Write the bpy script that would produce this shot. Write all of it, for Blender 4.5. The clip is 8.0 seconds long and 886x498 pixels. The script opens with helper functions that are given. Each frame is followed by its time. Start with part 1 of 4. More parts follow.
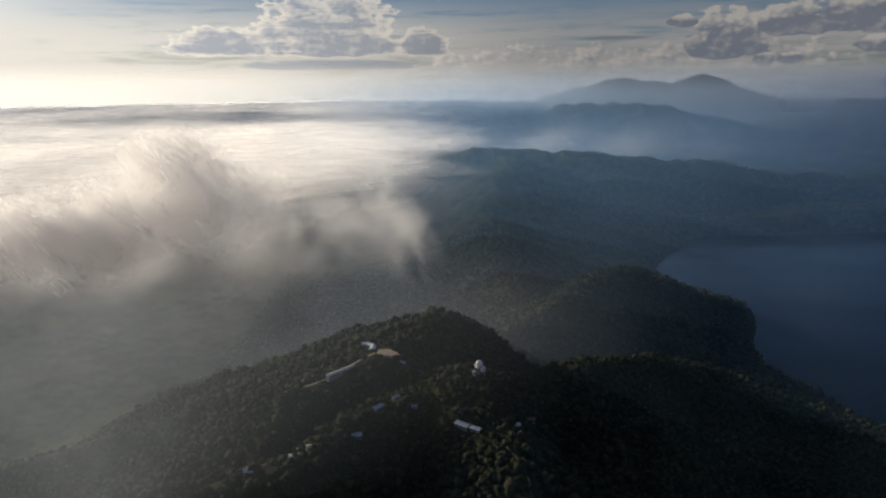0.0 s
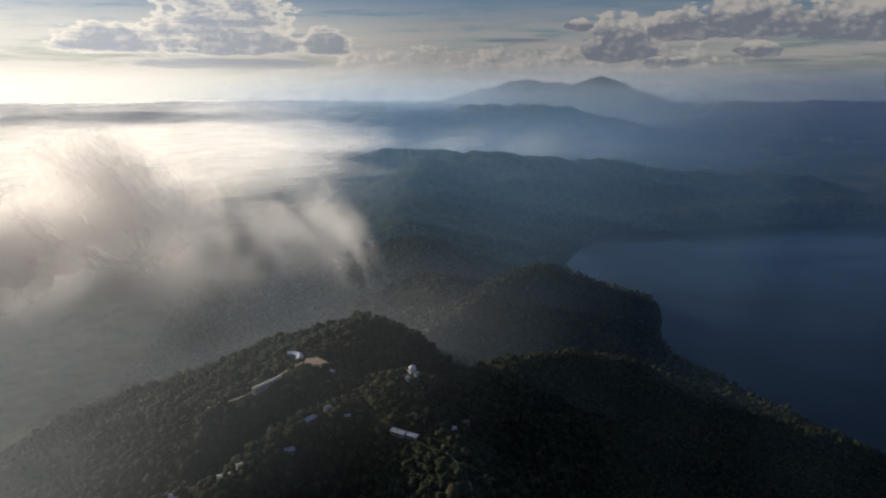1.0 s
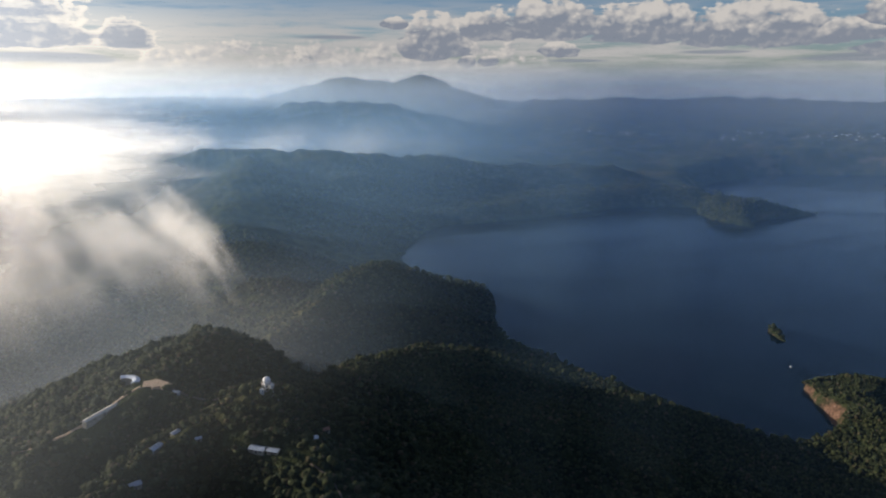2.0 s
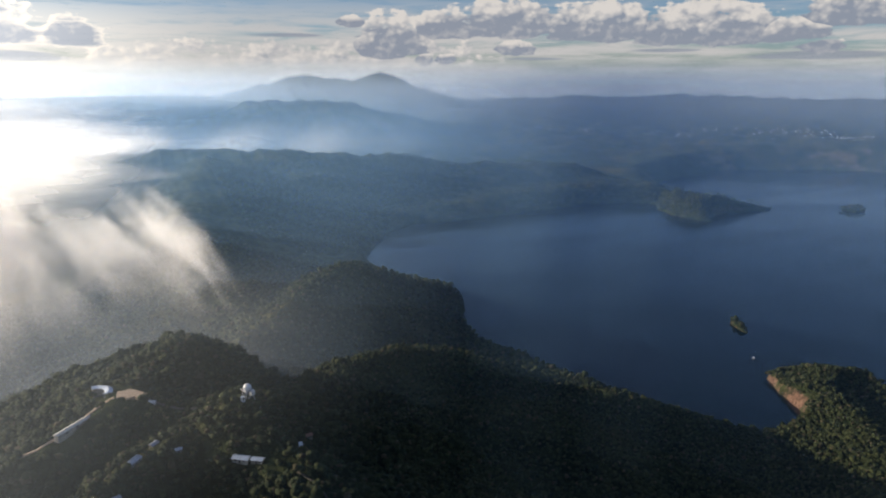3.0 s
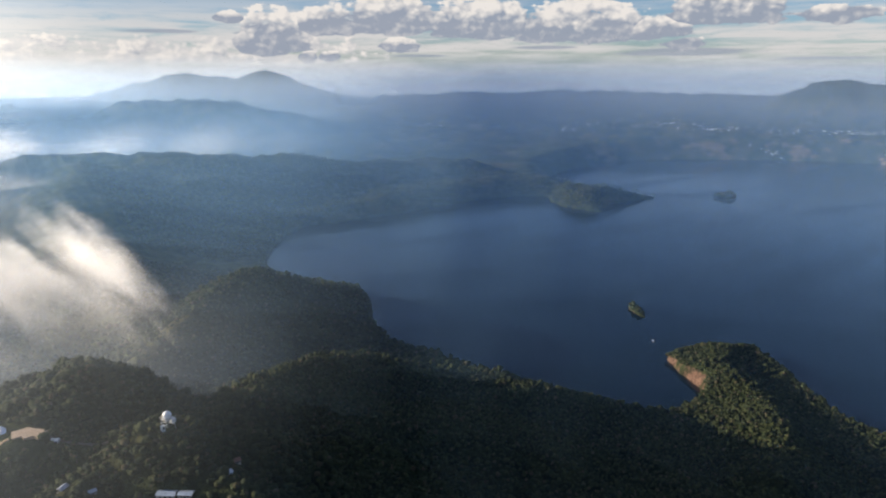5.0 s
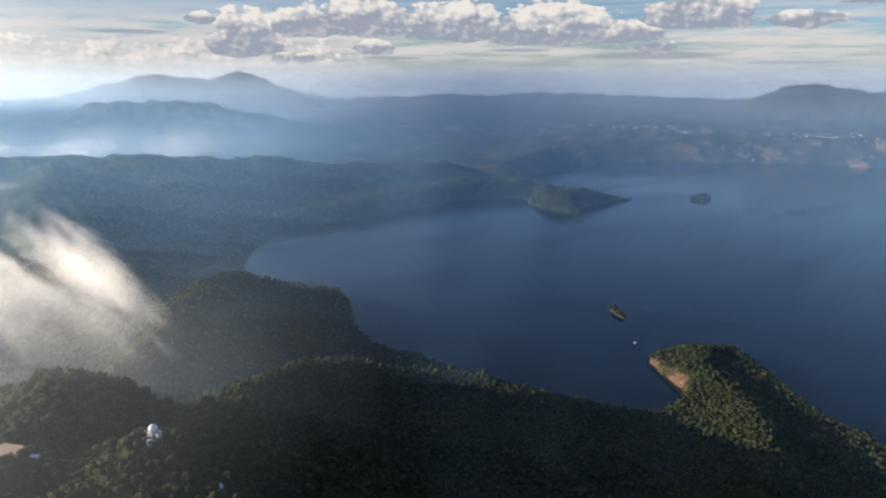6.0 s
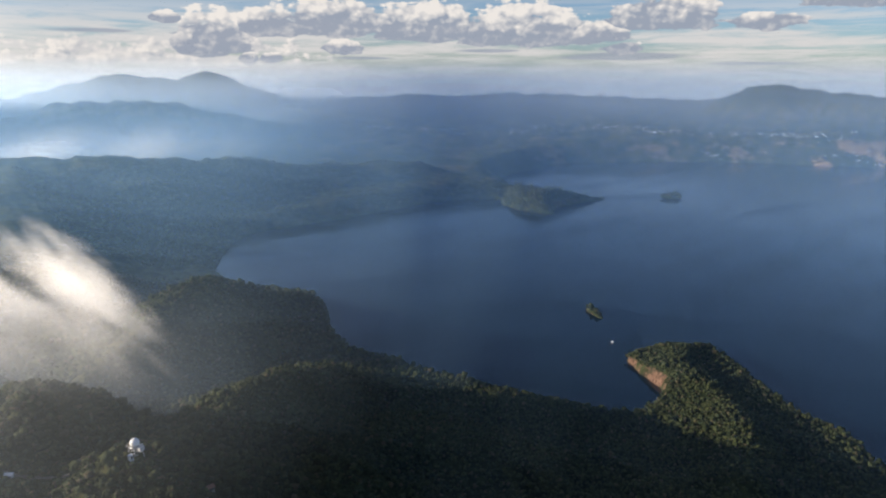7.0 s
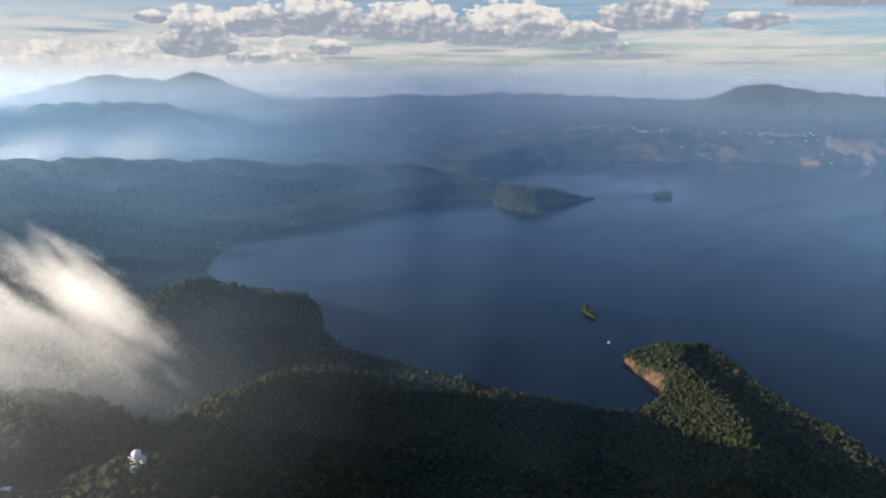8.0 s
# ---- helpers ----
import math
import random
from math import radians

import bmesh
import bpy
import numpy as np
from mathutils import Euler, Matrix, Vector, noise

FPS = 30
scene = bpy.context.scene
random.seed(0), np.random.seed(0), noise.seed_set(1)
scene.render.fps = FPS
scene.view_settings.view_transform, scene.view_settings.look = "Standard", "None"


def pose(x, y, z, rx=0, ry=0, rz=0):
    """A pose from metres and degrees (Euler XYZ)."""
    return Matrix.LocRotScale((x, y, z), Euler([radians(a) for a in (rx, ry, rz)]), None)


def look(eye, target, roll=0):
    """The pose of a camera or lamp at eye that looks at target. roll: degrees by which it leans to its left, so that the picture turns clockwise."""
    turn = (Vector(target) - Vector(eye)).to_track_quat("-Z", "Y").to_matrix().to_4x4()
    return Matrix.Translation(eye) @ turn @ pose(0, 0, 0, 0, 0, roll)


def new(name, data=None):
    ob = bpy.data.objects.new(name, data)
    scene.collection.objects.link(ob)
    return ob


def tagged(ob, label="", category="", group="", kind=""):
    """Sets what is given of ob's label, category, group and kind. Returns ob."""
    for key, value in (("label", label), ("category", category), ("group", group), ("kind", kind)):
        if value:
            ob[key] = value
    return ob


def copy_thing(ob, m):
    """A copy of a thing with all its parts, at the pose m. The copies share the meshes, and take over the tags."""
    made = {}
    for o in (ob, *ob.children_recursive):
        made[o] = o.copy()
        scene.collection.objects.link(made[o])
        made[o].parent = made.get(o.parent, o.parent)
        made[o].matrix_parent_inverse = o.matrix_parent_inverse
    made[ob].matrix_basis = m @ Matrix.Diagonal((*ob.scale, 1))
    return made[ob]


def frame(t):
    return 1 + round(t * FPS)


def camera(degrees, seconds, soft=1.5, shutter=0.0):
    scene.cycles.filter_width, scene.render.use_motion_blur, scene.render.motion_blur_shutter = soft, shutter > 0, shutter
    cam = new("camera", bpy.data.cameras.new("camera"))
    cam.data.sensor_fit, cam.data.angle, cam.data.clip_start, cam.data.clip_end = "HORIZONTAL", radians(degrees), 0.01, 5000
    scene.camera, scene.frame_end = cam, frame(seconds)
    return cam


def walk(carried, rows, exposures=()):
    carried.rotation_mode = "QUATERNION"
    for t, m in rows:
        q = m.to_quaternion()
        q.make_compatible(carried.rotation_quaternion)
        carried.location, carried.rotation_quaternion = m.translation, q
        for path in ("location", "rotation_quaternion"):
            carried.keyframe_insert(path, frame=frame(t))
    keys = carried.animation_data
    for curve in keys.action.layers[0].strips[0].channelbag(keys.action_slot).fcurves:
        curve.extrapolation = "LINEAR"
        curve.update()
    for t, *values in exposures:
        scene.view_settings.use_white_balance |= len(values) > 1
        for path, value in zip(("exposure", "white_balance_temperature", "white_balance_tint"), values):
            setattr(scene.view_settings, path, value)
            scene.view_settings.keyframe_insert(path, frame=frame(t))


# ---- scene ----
cam = camera(66.4, 8.0, soft=2.0)
PATH = [
    (0, (-3.952, -1.779, 402.821), (-3.968, 0.161, 402.337), -0.7),
    (0.5, (-10.122, 2.013, 402.823), (-10.131, 3.954, 402.341), -0.4),
    (1, (-16.211, 5.905, 402.835), (-15.959, 7.829, 402.35), -0.2),
    (1.5, (-22.066, 10.022, 402.841), (-21.484, 11.872, 402.351), -0.0),
    (3, (-37.997, 23.514, 402.934), (-37.154, 25.259, 402.437), 0.1),
    (3.5, (-41.769, 28.587, 402.959), (-40.804, 30.266, 402.458), 0.0),
    (4, (-44.808, 33.936, 402.993), (-43.766, 35.567, 402.489), -0.1),
    (4.5, (-47.318, 39.513, 403.023), (-46.239, 41.119, 402.517), -0.2),
    (6, (-53.252, 57.141, 403.045), (-52.081, 58.684, 402.546), 0.1),
    (6.5, (-55.031, 63.037, 403.027), (-53.833, 64.56, 402.529), 0.2),
    (7, (-56.641, 68.899, 403.005), (-55.403, 70.389, 402.507), 0.2),
    (7.5, (-58.029, 74.717, 402.985), (-56.774, 76.192, 402.487), 0.2),
    (8, (-59.303, 80.496, 402.959), (-58.04, 81.966, 402.461), 0.1),
]
walk(cam, [(t, look(eye, target, roll)) for t, eye, target, roll in PATH],
     exposures=[(0.0, -1.05), (0.6, -1.03), (1.0, -0.88), (1.5, -0.5), (3.0, 0.02), (4.0, 0.22), (6.0, 0.32), (8.0, 0.34)])

# ---------------------------------------------------------------- light
scene.view_settings.exposure = 0.0
scene.cycles.transparent_max_bounces = 64
SUN_AZ, SUN_EL = -54.0, 13.5
sun_data = bpy.data.lights.new("sun", "SUN")
sun_data.energy, sun_data.angle, sun_data.color = 5.0, radians(0.6), (1.0, 0.86, 0.68)
sun = new("sun", sun_data)
SUN_DIR = Vector((math.sin(radians(SUN_AZ)) * math.cos(radians(SUN_EL)), math.cos(radians(SUN_AZ)) * math.cos(radians(SUN_EL)), math.sin(radians(SUN_EL))))
sun.matrix_world = look(SUN_DIR * 900 + Vector((0, 0, 300)), (0, 0, 300))


class Nodes:
    """Short hand for building node trees."""

    def __init__(self, tree):
        self.tree = tree
        tree.nodes.clear()

    def add(self, kind, inputs=None, **props):
        node = self.tree.nodes.new(kind)
        for key, value in props.items():
            setattr(node, key, value)
        for key, value in (inputs or {}).items():
            self.put(node, key, value)
        return node

    def put(self, node, key, value):
        if isinstance(value, bpy.types.NodeSocket):
            self.tree.links.new(value, node.inputs[key])
        else:
            node.inputs[key].default_value = value

    def math(self, op, a, b=0.0, c=0.0, clamp=False):
        node = self.add("ShaderNodeMath", {0: a, 1: b, 2: c}, operation=op)
        node.use_clamp = clamp
        return node.outputs[0]

    def mix(self, fac, a, b, blend="MIX"):
        node = self.add("ShaderNodeMix", {0: fac}, data_type="RGBA", blend_type=blend)
        self.put(node, 6, a)
        self.put(node, 7, b)
        return node.outputs[2]

    def noise(self, vector, scale, detail=4.0, rough=0.55, distort=0.0):
        return self.add("ShaderNodeTexNoise", {"Vector": vector, "Scale": scale, "Detail": detail, "Roughness": rough, "Distortion": distort}).outputs["Fac"]

    def ramp(self, fac, stops, ease="LINEAR"):
        node = self.add("ShaderNodeValToRGB", {0: fac})
        el = node.color_ramp.elements
        node.color_ramp.interpolation = ease
        while len(el) < len(stops):
            el.new(0.5)
        for e, (p, c) in zip(el, stops):
            e.position = p
            e.color = (c, c, c, 1) if isinstance(c, (int, float)) else (*c, 1)
        return node.outputs[0]

    def step(self, value, lo, hi, a=0.0, b=1.0):
        return self.add("ShaderNodeMapRange", {"Value": value, "From Min": lo, "From Max": hi, "To Min": a, "To Max": b}, interpolation_type="SMOOTHSTEP").outputs[0]

    def scaled(self, vector, s, rot=(0, 0, 0), loc=(0, 0, 0)):
        return self.add("ShaderNodeMapping", {"Vector": vector, "Scale": s, "Rotation": rot, "Location": loc}).outputs[0]

    def turned(self, vector, rot, s):
        return self.scaled(self.scaled(vector, (1, 1, 1), rot), s)

    def xyz(self, vector):
        return self.add("ShaderNodeSeparateXYZ", {0: vector}).outputs

    def vec(self, x, y, z):
        return self.add("ShaderNodeCombineXYZ", {0: x, 1: y, 2: z}).outputs[0]


world = bpy.data.worlds.new("sky")
scene.world = world
world.use_nodes = True
N = Nodes(world.node_tree)
sky = N.add("ShaderNodeTexSky", sky_type="NISHITA", sun_disc=False, sun_elevation=radians(SUN_EL), sun_rotation=radians(SUN_AZ), altitude=850.0, air_density=1.0, dust_density=0.8, ozone_density=2.0)
way = N.add("ShaderNodeTexCoord").outputs["Generated"]
wx, wy, wz = N.xyz(way)
bearing = N.math("MULTIPLY", N.math("ARCTAN2", wx, wy), 57.2958)
height = N.math("MULTIPLY", N.math("ARCSINE", wz), 57.2958)
toward = N.add("ShaderNodeVectorMath", {0: way, 1: tuple(SUN_DIR)}, operation="DOT_PRODUCT").outputs["Value"]
# heaps of cloud: bearing, half width, base, height (degrees)
HEAPS = [(-9.5, 6.6, 2.2, 5.2), (-17.5, 4.6, 2.3, 2.2), (-1.7, 2.4, 2.15, 2.2),
         (21.6, 3.2, 1.7, 3.5), (26.0, 3.0, 3.3, 2.2), (31.0, 4.6, 3.3, 3.2), (38.0, 5.2, 2.9, 3.4), (46.0, 6.2, 2.6, 3.3), (52.0, 3.2, 2.7, 1.6),
         (56.8, 4.8, 3.7, 3.0), (64.0, 3.0, 3.7, 1.1), (74.0, 8.0, 4.9, 2.6), (53.9, 1.9, 2.0, 0.8), (31.5, 1.9, 2.0, 0.8),
         (24.2, 0.9, 1.2, 0.6), (26.0, 1.1, 1.2, 0.6), (58.6, 1.8, -0.4, 0.7), (69.3, 1.3, -0.4, 0.5), (18.3, 1.3, 4.0, 0.7)]
# flat grey bars of cloud: bearing, half width, middle, half thickness
BARS = [(13.0, 4.2, 3.05, 0.22), (19.6, 1.3, 3.0, 0.16), (54.0, 6.6, 1.45, 0.36), (43.0, 3.2, 1.9, 0.20), (63.5, 4.5, 0.9, 0.16), (33.0, 3.0, 1.3, 0.15), (-9.0, 9.0, 1.3, 0.5)]


def puffs(az, el):
    """Cauliflower relief, about -0.5 to 0.5: round lumps at several sizes."""
    q = N.vec(N.math("MULTIPLY", az, 0.72), el, 3.7)
    q = N.add("ShaderNodeVectorMath", {0: q, 1: N.add("ShaderNodeVectorMath", {0: N.add("ShaderNodeTexNoise", {"Vector": q, "Scale": 1.3, "Detail": 3.0}).outputs["Color"], "Scale": 0.5}, operation="SCALE").outputs[0]}, operation="ADD").outputs[0]
    big = N.add("ShaderNodeTexVoronoi", {"Vector": q, "Scale": 0.72, "Smoothness": 0.5}, feature="SMOOTH_F1").outputs["Distance"]
    small = N.add("ShaderNodeTexVoronoi", {"Vector": q, "Scale": 2.3, "Smoothness": 0.5}, feature="SMOOTH_F1").outputs["Distance"]
    fine = N.noise(q, 5.0, 5.0, 0.6)
    v = N.math("ADD", N.math("MULTIPLY", big, -0.75), N.math("MULTIPLY", small, -0.42))
    return N.math("ADD", N.math("ADD", v, 0.55), N.math("MULTIPLY", N.math("SUBTRACT", fine, 0.5), 0.32))


def heap_field(az, el):
    """How deep a direction lies inside the heaped clouds (below 0: outside), and how high in its heap."""
    best, rel = -9.0, 0.0
    for c, w, b, h in HEAPS:
        a2 = N.math("POWER", N.math("ABSOLUTE", N.math("DIVIDE", N.math("SUBTRACT", az, c), w)), 2.4)
        over = N.math("DIVIDE", N.math("SUBTRACT", el, b), h)
        up = N.math("POWER", N.math("MAXIMUM", over, 0.0), 2.0)
        down = N.math("MULTIPLY", N.math("MINIMUM", over, 0.0), -2.0 * h)
        v = N.math("SUBTRACT", N.math("SUBTRACT", N.math("SUBTRACT", 0.86, a2), up), down)
        more = N.math("GREATER_THAN", v, best)
        rel = N.add("ShaderNodeMix", {0: more, 2: rel, 3: over}, data_type="FLOAT").outputs[0]
        best = N.math("MAXIMUM", best, v)
    return best, rel


envelope, rise = heap_field(bearing, height)
lump = puffs(bearing, height)
lump_sun = puffs(N.math("SUBTRACT", bearing, 0.38), N.math("ADD", height, 0.30))
wisp = N.noise(N.vec(N.math("MULTIPLY", bearing, 0.16), N.math("MULTIPLY", height, 1.5), 4.0), 1.0, 8.0, 0.66, 0.5)
depth = N.math("ADD", N.math("ADD", envelope, N.math("MULTIPLY", lump, 1.05)), N.math("MULTIPLY", N.math("SUBTRACT", wisp, 0.5), 1.3))
heaps = N.step(depth, -0.03, 0.16)
relief = N.math("SUBTRACT", lump, lump_sun)
# a field of small puffs low over the volcano, and thin sheets above it
field = N.math("MULTIPLY", N.math("MULTIPLY", N.step(bearing, 36.0, 24.0), N.step(bearing, -6.0, 2.0)), N.math("MULTIPLY", N.step(height, 3.6, 2.0), N.step(height, 0.1, 1.0)))
field_cover = N.math("MULTIPLY", N.step(N.math("ADD", lump, N.math("MULTIPLY", field, 0.6)), 0.36, 0.60), N.step(field, 0.0, 0.3))
streak = N.noise(N.vec(N.math("MULTIPLY", bearing, 0.055), N.math("MULTIPLY", height, 0.8), 0.0), 1.0, 8.0, 0.62, 0.4)
west = N.step(bearing, 42.0, 14.0)
sheet_cover = N.math("MULTIPLY", N.step(N.math("ADD", N.math("ADD", N.math("MULTIPLY", streak, 0.55), N.math("MULTIPLY", wisp, 0.45)), N.math("MULTIPLY", west, 0.06)), 0.40, 0.58), N.step(height, 7.0, 2.6, 0.08, 0.9))
bars = 0.0
for c, w, m_, t_ in BARS:
    a2 = N.math("POWER", N.math("DIVIDE", N.math("SUBTRACT", bearing, c), w), 2.0)
    e2 = N.math("POWER", N.math("DIVIDE", N.math("SUBTRACT", height, m_), t_), 2.0)
    bars = N.math("MAXIMUM", bars, N.math("SUBTRACT", 1.0, N.math("ADD", a2, e2)))
bar_cover = N.math("MULTIPLY", N.step(N.math("ADD", bars, N.math("MULTIPLY", N.math("SUBTRACT", wisp, 0.5), 2.2)), 0.15, 0.7), N.step(bars, 0.0, 0.25))

near_sun = N.step(toward, 0.40, 0.95)
glow = N.math("ADD", N.math("MULTIPLY", N.math("POWER", N.math("MAXIMUM", toward, 0.0), 9.0), 0.8), N.math("MULTIPLY", N.math("POWER", N.math("MAXIMUM", toward, 0.0), 60.0), 13.0))
white = N.mix(near_sun, (0.70, 0.655, 0.615, 1), (2.2, 2.0, 1.7, 1))
grey = N.mix(near_sun, (0.26, 0.29, 0.355, 1), (0.85, 0.92, 1.05, 1))
back_lit = N.step(bearing, 14.0, 2.0)
base_shade = N.step(N.math("ADD", rise, N.math("MULTIPLY", lump, 0.7)), 0.80, 0.12)
core_shade = N.step(depth, 0.06, 0.6)
shaded = N.add("ShaderNodeMix", {0: back_lit, 2: base_shade, 3: core_shade}, data_type="FLOAT").outputs[0]
shaded = N.math("SUBTRACT", shaded, N.math("MULTIPLY", relief, 0.95), clamp=True)
tone = N.mix(shaded, white, grey)
puff_tone = N.mix(N.math("SUBTRACT", 0.32, N.math("MULTIPLY", relief, 1.2), clamp=True), white, grey)
thin = N.mix(0.30, white, grey)
haze_tone = N.mix(near_sun, N.mix(N.step(bearing, 42.0, 12.0), (0.40, 0.46, 0.53, 1), (0.60, 0.585, 0.57, 1)), (2.7, 2.45, 2.05, 1))
sky_rgb = N.mix(1.0, sky.outputs[0], (0.068, 0.079, 0.104, 1), "MULTIPLY")
sky_rgb = N.mix(1.0, sky_rgb, N.mix(glow, (0, 0, 0, 1), (1.5, 1.35, 1.1, 1)), "ADD")
sky_rgb = N.mix(sheet_cover, sky_rgb, thin)
sky_rgb = N.mix(N.math("MULTIPLY", field_cover, 0.92), sky_rgb, puff_tone)
sky_rgb = N.mix(N.math("MULTIPLY", bar_cover, 0.75), sky_rgb, grey)
sky_rgb = N.mix(N.math("MULTIPLY", heaps, N.step(back_lit, 0.0, 1.0, 0.95, 0.8)), sky_rgb, tone)
sky_rgb = N.mix(N.math("MULTIPLY", N.step(height, 1.7, -0.5), 0.88), sky_rgb, haze_tone)
N.add("ShaderNodeOutputWorld", {0: N.add("ShaderNodeBackground", {"Color": sky_rgb, "Strength": 1.0}).outputs[0]})

# ---------------------------------------------------------------- materials


def material(name):
    m = bpy.data.materials.new(name)
    m.use_nodes = True
    n = Nodes(m.node_tree)
    return m, n


def finish(n, shader):
    n.add("ShaderNodeOutputMaterial", {0: shader})


def place(n):
    return n.add("ShaderNodeNewGeometry").outputs["Position"]


def surface(name, dark, light, scale, rough=0.8, metal=0.0, bump=0.0, fine=8.0):
    """A matt material with stains at one scale and grain at another."""
    m, n = material(name)
    p = place(n)
    a, b = n.noise(p, scale), n.noise(p, scale * fine, 3.0)
    fac = n.math("ADD", n.math("MULTIPLY", a, 0.65), n.math("MULTIPLY", b, 0.35))
    col = n.mix(n.step(fac, 0.3, 0.7), (*dark, 1), (*light, 1))
    inp = {"Base Color": col, "Roughness": rough, "Metallic": metal}
    if bump:
        inp["Normal"] = n.add("ShaderNodeBump", {"Height": b, "Strength": 0.6, "Distance": bump}).outputs[0]
    finish(n, n.add("ShaderNodeBsdfPrincipled", inp).outputs[0])
    return m


def ground_material():
    m, n = material("forest_ground")
    p = place(n)
    x, y, z = n.xyz(p)
    big, mid, fine = n.noise(p, 0.006), n.noise(p, 0.05, 6.0, 0.65), n.noise(p, 0.3, 4.0, 0.65)
    green = n.mix(n.step(mid, 0.35, 0.65), (0.018, 0.028, 0.011, 1), (0.055, 0.066, 0.024, 1))
    dry = n.mix(n.step(fine, 0.3, 0.7), (0.09, 0.08, 0.03, 1), (0.16, 0.14, 0.06, 1))
    col = n.mix(n.math("MULTIPLY", n.step(big, 0.52, 0.66), 0.55), green, dry)
    # bare banks where the ground is steep and close to the water
    up = n.xyz(n.add("ShaderNodeNewGeometry").outputs["Normal"])[2]
    bank = n.math("MULTIPLY", n.math("MULTIPLY", n.step(up, 0.8, 0.62), n.step(x, 590.0, 650.0)), n.step(n.math("ADD", z, n.math("MULTIPLY", mid, 30.0)), 46.0, 22.0))
    rock = n.mix(n.step(fine, 0.35, 0.65), (0.10, 0.06, 0.042, 1), (0.25, 0.15, 0.10, 1))
    patchy = n.step(n.noise(n.scaled(p, (1, 1, 0.4)), 0.045, 5.0, 0.65), 0.40, 0.56)
    col = n.mix(n.math("MULTIPLY", bank, patchy), col, rock)
    scar = n.math("MULTIPLY", n.step(n.math("ADD", x, y), 4300.0, 4700.0), n.math("MULTIPLY", n.step(up, 0.93, 0.82), n.math("MULTIPLY", n.step(z, 215.0, 165.0), n.step(n.noise(p, 0.006, 5.0, 0.65), 0.5, 0.6))))
    col = n.mix(scar, col, (0.42, 0.26, 0.15, 1))
    # fields and towns on the plain beyond the lake
    far = n.step(n.math("ADD", n.math("MULTIPLY", x, 0.6), n.math("MULTIPLY", y, 0.8)), 2900.0, 3300.0)
    patch = n.add("ShaderNodeTexVoronoi", {"Vector": n.scaled(p, (0.012, 0.03, 0.0)), "Scale": 1.0}).outputs["Color"]
    field = n.mix(n.xyz(patch)[0], (0.03, 0.045, 0.02, 1), (0.11, 0.10, 0.05, 1))
    col = n.mix(n.math("MULTIPLY", far, 0.7), col, field)
    col = n.mix(n.math("MULTIPLY", far, n.step(z, 225.0, 290.0)), col, (0.022, 0.040, 0.034, 1))
    bump = n.add("ShaderNodeBump", {"Height": n.math("ADD", mid, n.math("MULTIPLY", fine, 0.4)), "Strength": 0.9, "Distance": 6.0}).outputs[0]
    finish(n, n.add("ShaderNodeBsdfPrincipled", {"Base Color": col, "Roughness": 0.95, "Specular IOR Level": 0.1, "Normal": bump}).outputs[0])
    return m


def water_material():
    m, n = material("lake_water")
    p = place(n)
    ripple = n.noise(n.scaled(p, (0.5, 1.0, 1), (0, 0, 0.4)), 1.0, 4.0, 0.6)
    gust = n.noise(n.scaled(p, (0.0018, 0.011, 1), (0, 0, 0.25)), 1.0, 6.0, 0.62, 0.4)
    bump = n.add("ShaderNodeBump", {"Height": ripple, "Strength": 0.10, "Distance": 0.4}).outputs[0]
    rough = n.step(gust, 0.36, 0.66, 0.06, 0.27)
    finish(n, n.add("ShaderNodeBsdfPrincipled", {"Base Color": (0.0015, 0.008, 0.014, 1), "Roughness": rough, "IOR": 1.333, "Normal": bump}).outputs[0])
    return m


def leaf_material(name, dark, light, dry):
    m, n = material(name)
    p = place(n)
    geo = n.add("ShaderNodeNewGeometry")
    own = geo.outputs["Random Per Island"]
    fine = n.noise(p, 1.2, 4.0, 0.7)
    col = n.mix(own, (*dark, 1), (*light, 1))
    col = n.mix(n.step(n.math("FRACT", n.math("MULTIPLY", own, 7.31)), 0.86, 1.0), col, (*dry, 1))
    col = n.mix(n.step(fine, 0.3, 0.7), n.mix(0.45, col, (0.006, 0.01, 0.004, 1)), col)
    bump = n.add("ShaderNodeBump", {"Height": n.noise(p, 2.0, 3.0, 0.7), "Strength": 1.0, "Distance": 1.1}).outputs[0]
    d = n.add("ShaderNodeBsdfPrincipled", {"Base Color": col, "Roughness": 0.75, "Specular IOR Level": 0.2, "Normal": bump})
    t = n.add("ShaderNodeBsdfTranslucent", {"Color": col, "Normal": bump})
    finish(n, n.add("ShaderNodeMixShader", {0: 0.36, 1: d.outputs[0], 2: t.outputs[0]}).outputs[0])
    return m


def vapour(name, alpha_of, colour, sunlit=0.8):
    """Thin vapour: clear where alpha is 0, a white scatterer where it is 1. Droplets have no side of their own, so the light that they gather comes from above and from the sun's side, whichever way a layer stands."""
    m, n = material(name)
    p = place(n)
    alpha = alpha_of(n, p)
    gather = (SUN_DIR * sunlit + Vector((0, 0, 1))).normalized()
    tint = colour(n, p) if callable(colour) else (*colour, 1)
    d = n.add("ShaderNodeBsdfDiffuse", {"Color": tint, "Normal": n.vec(*gather)})
    t = n.add("ShaderNodeBsdfTranslucent", {"Color": tint, "Normal": n.vec(*-gather)})
    body = n.add("ShaderNodeAddShader", {0: d.outputs[0], 1: t.outputs[0]})
    clear = n.add("ShaderNodeBsdfTransparent")
    finish(n, n.add("ShaderNodeMixShader", {0: alpha, 1: clear.outputs[0], 2: body.outputs[0]}).outputs[0])
    return m


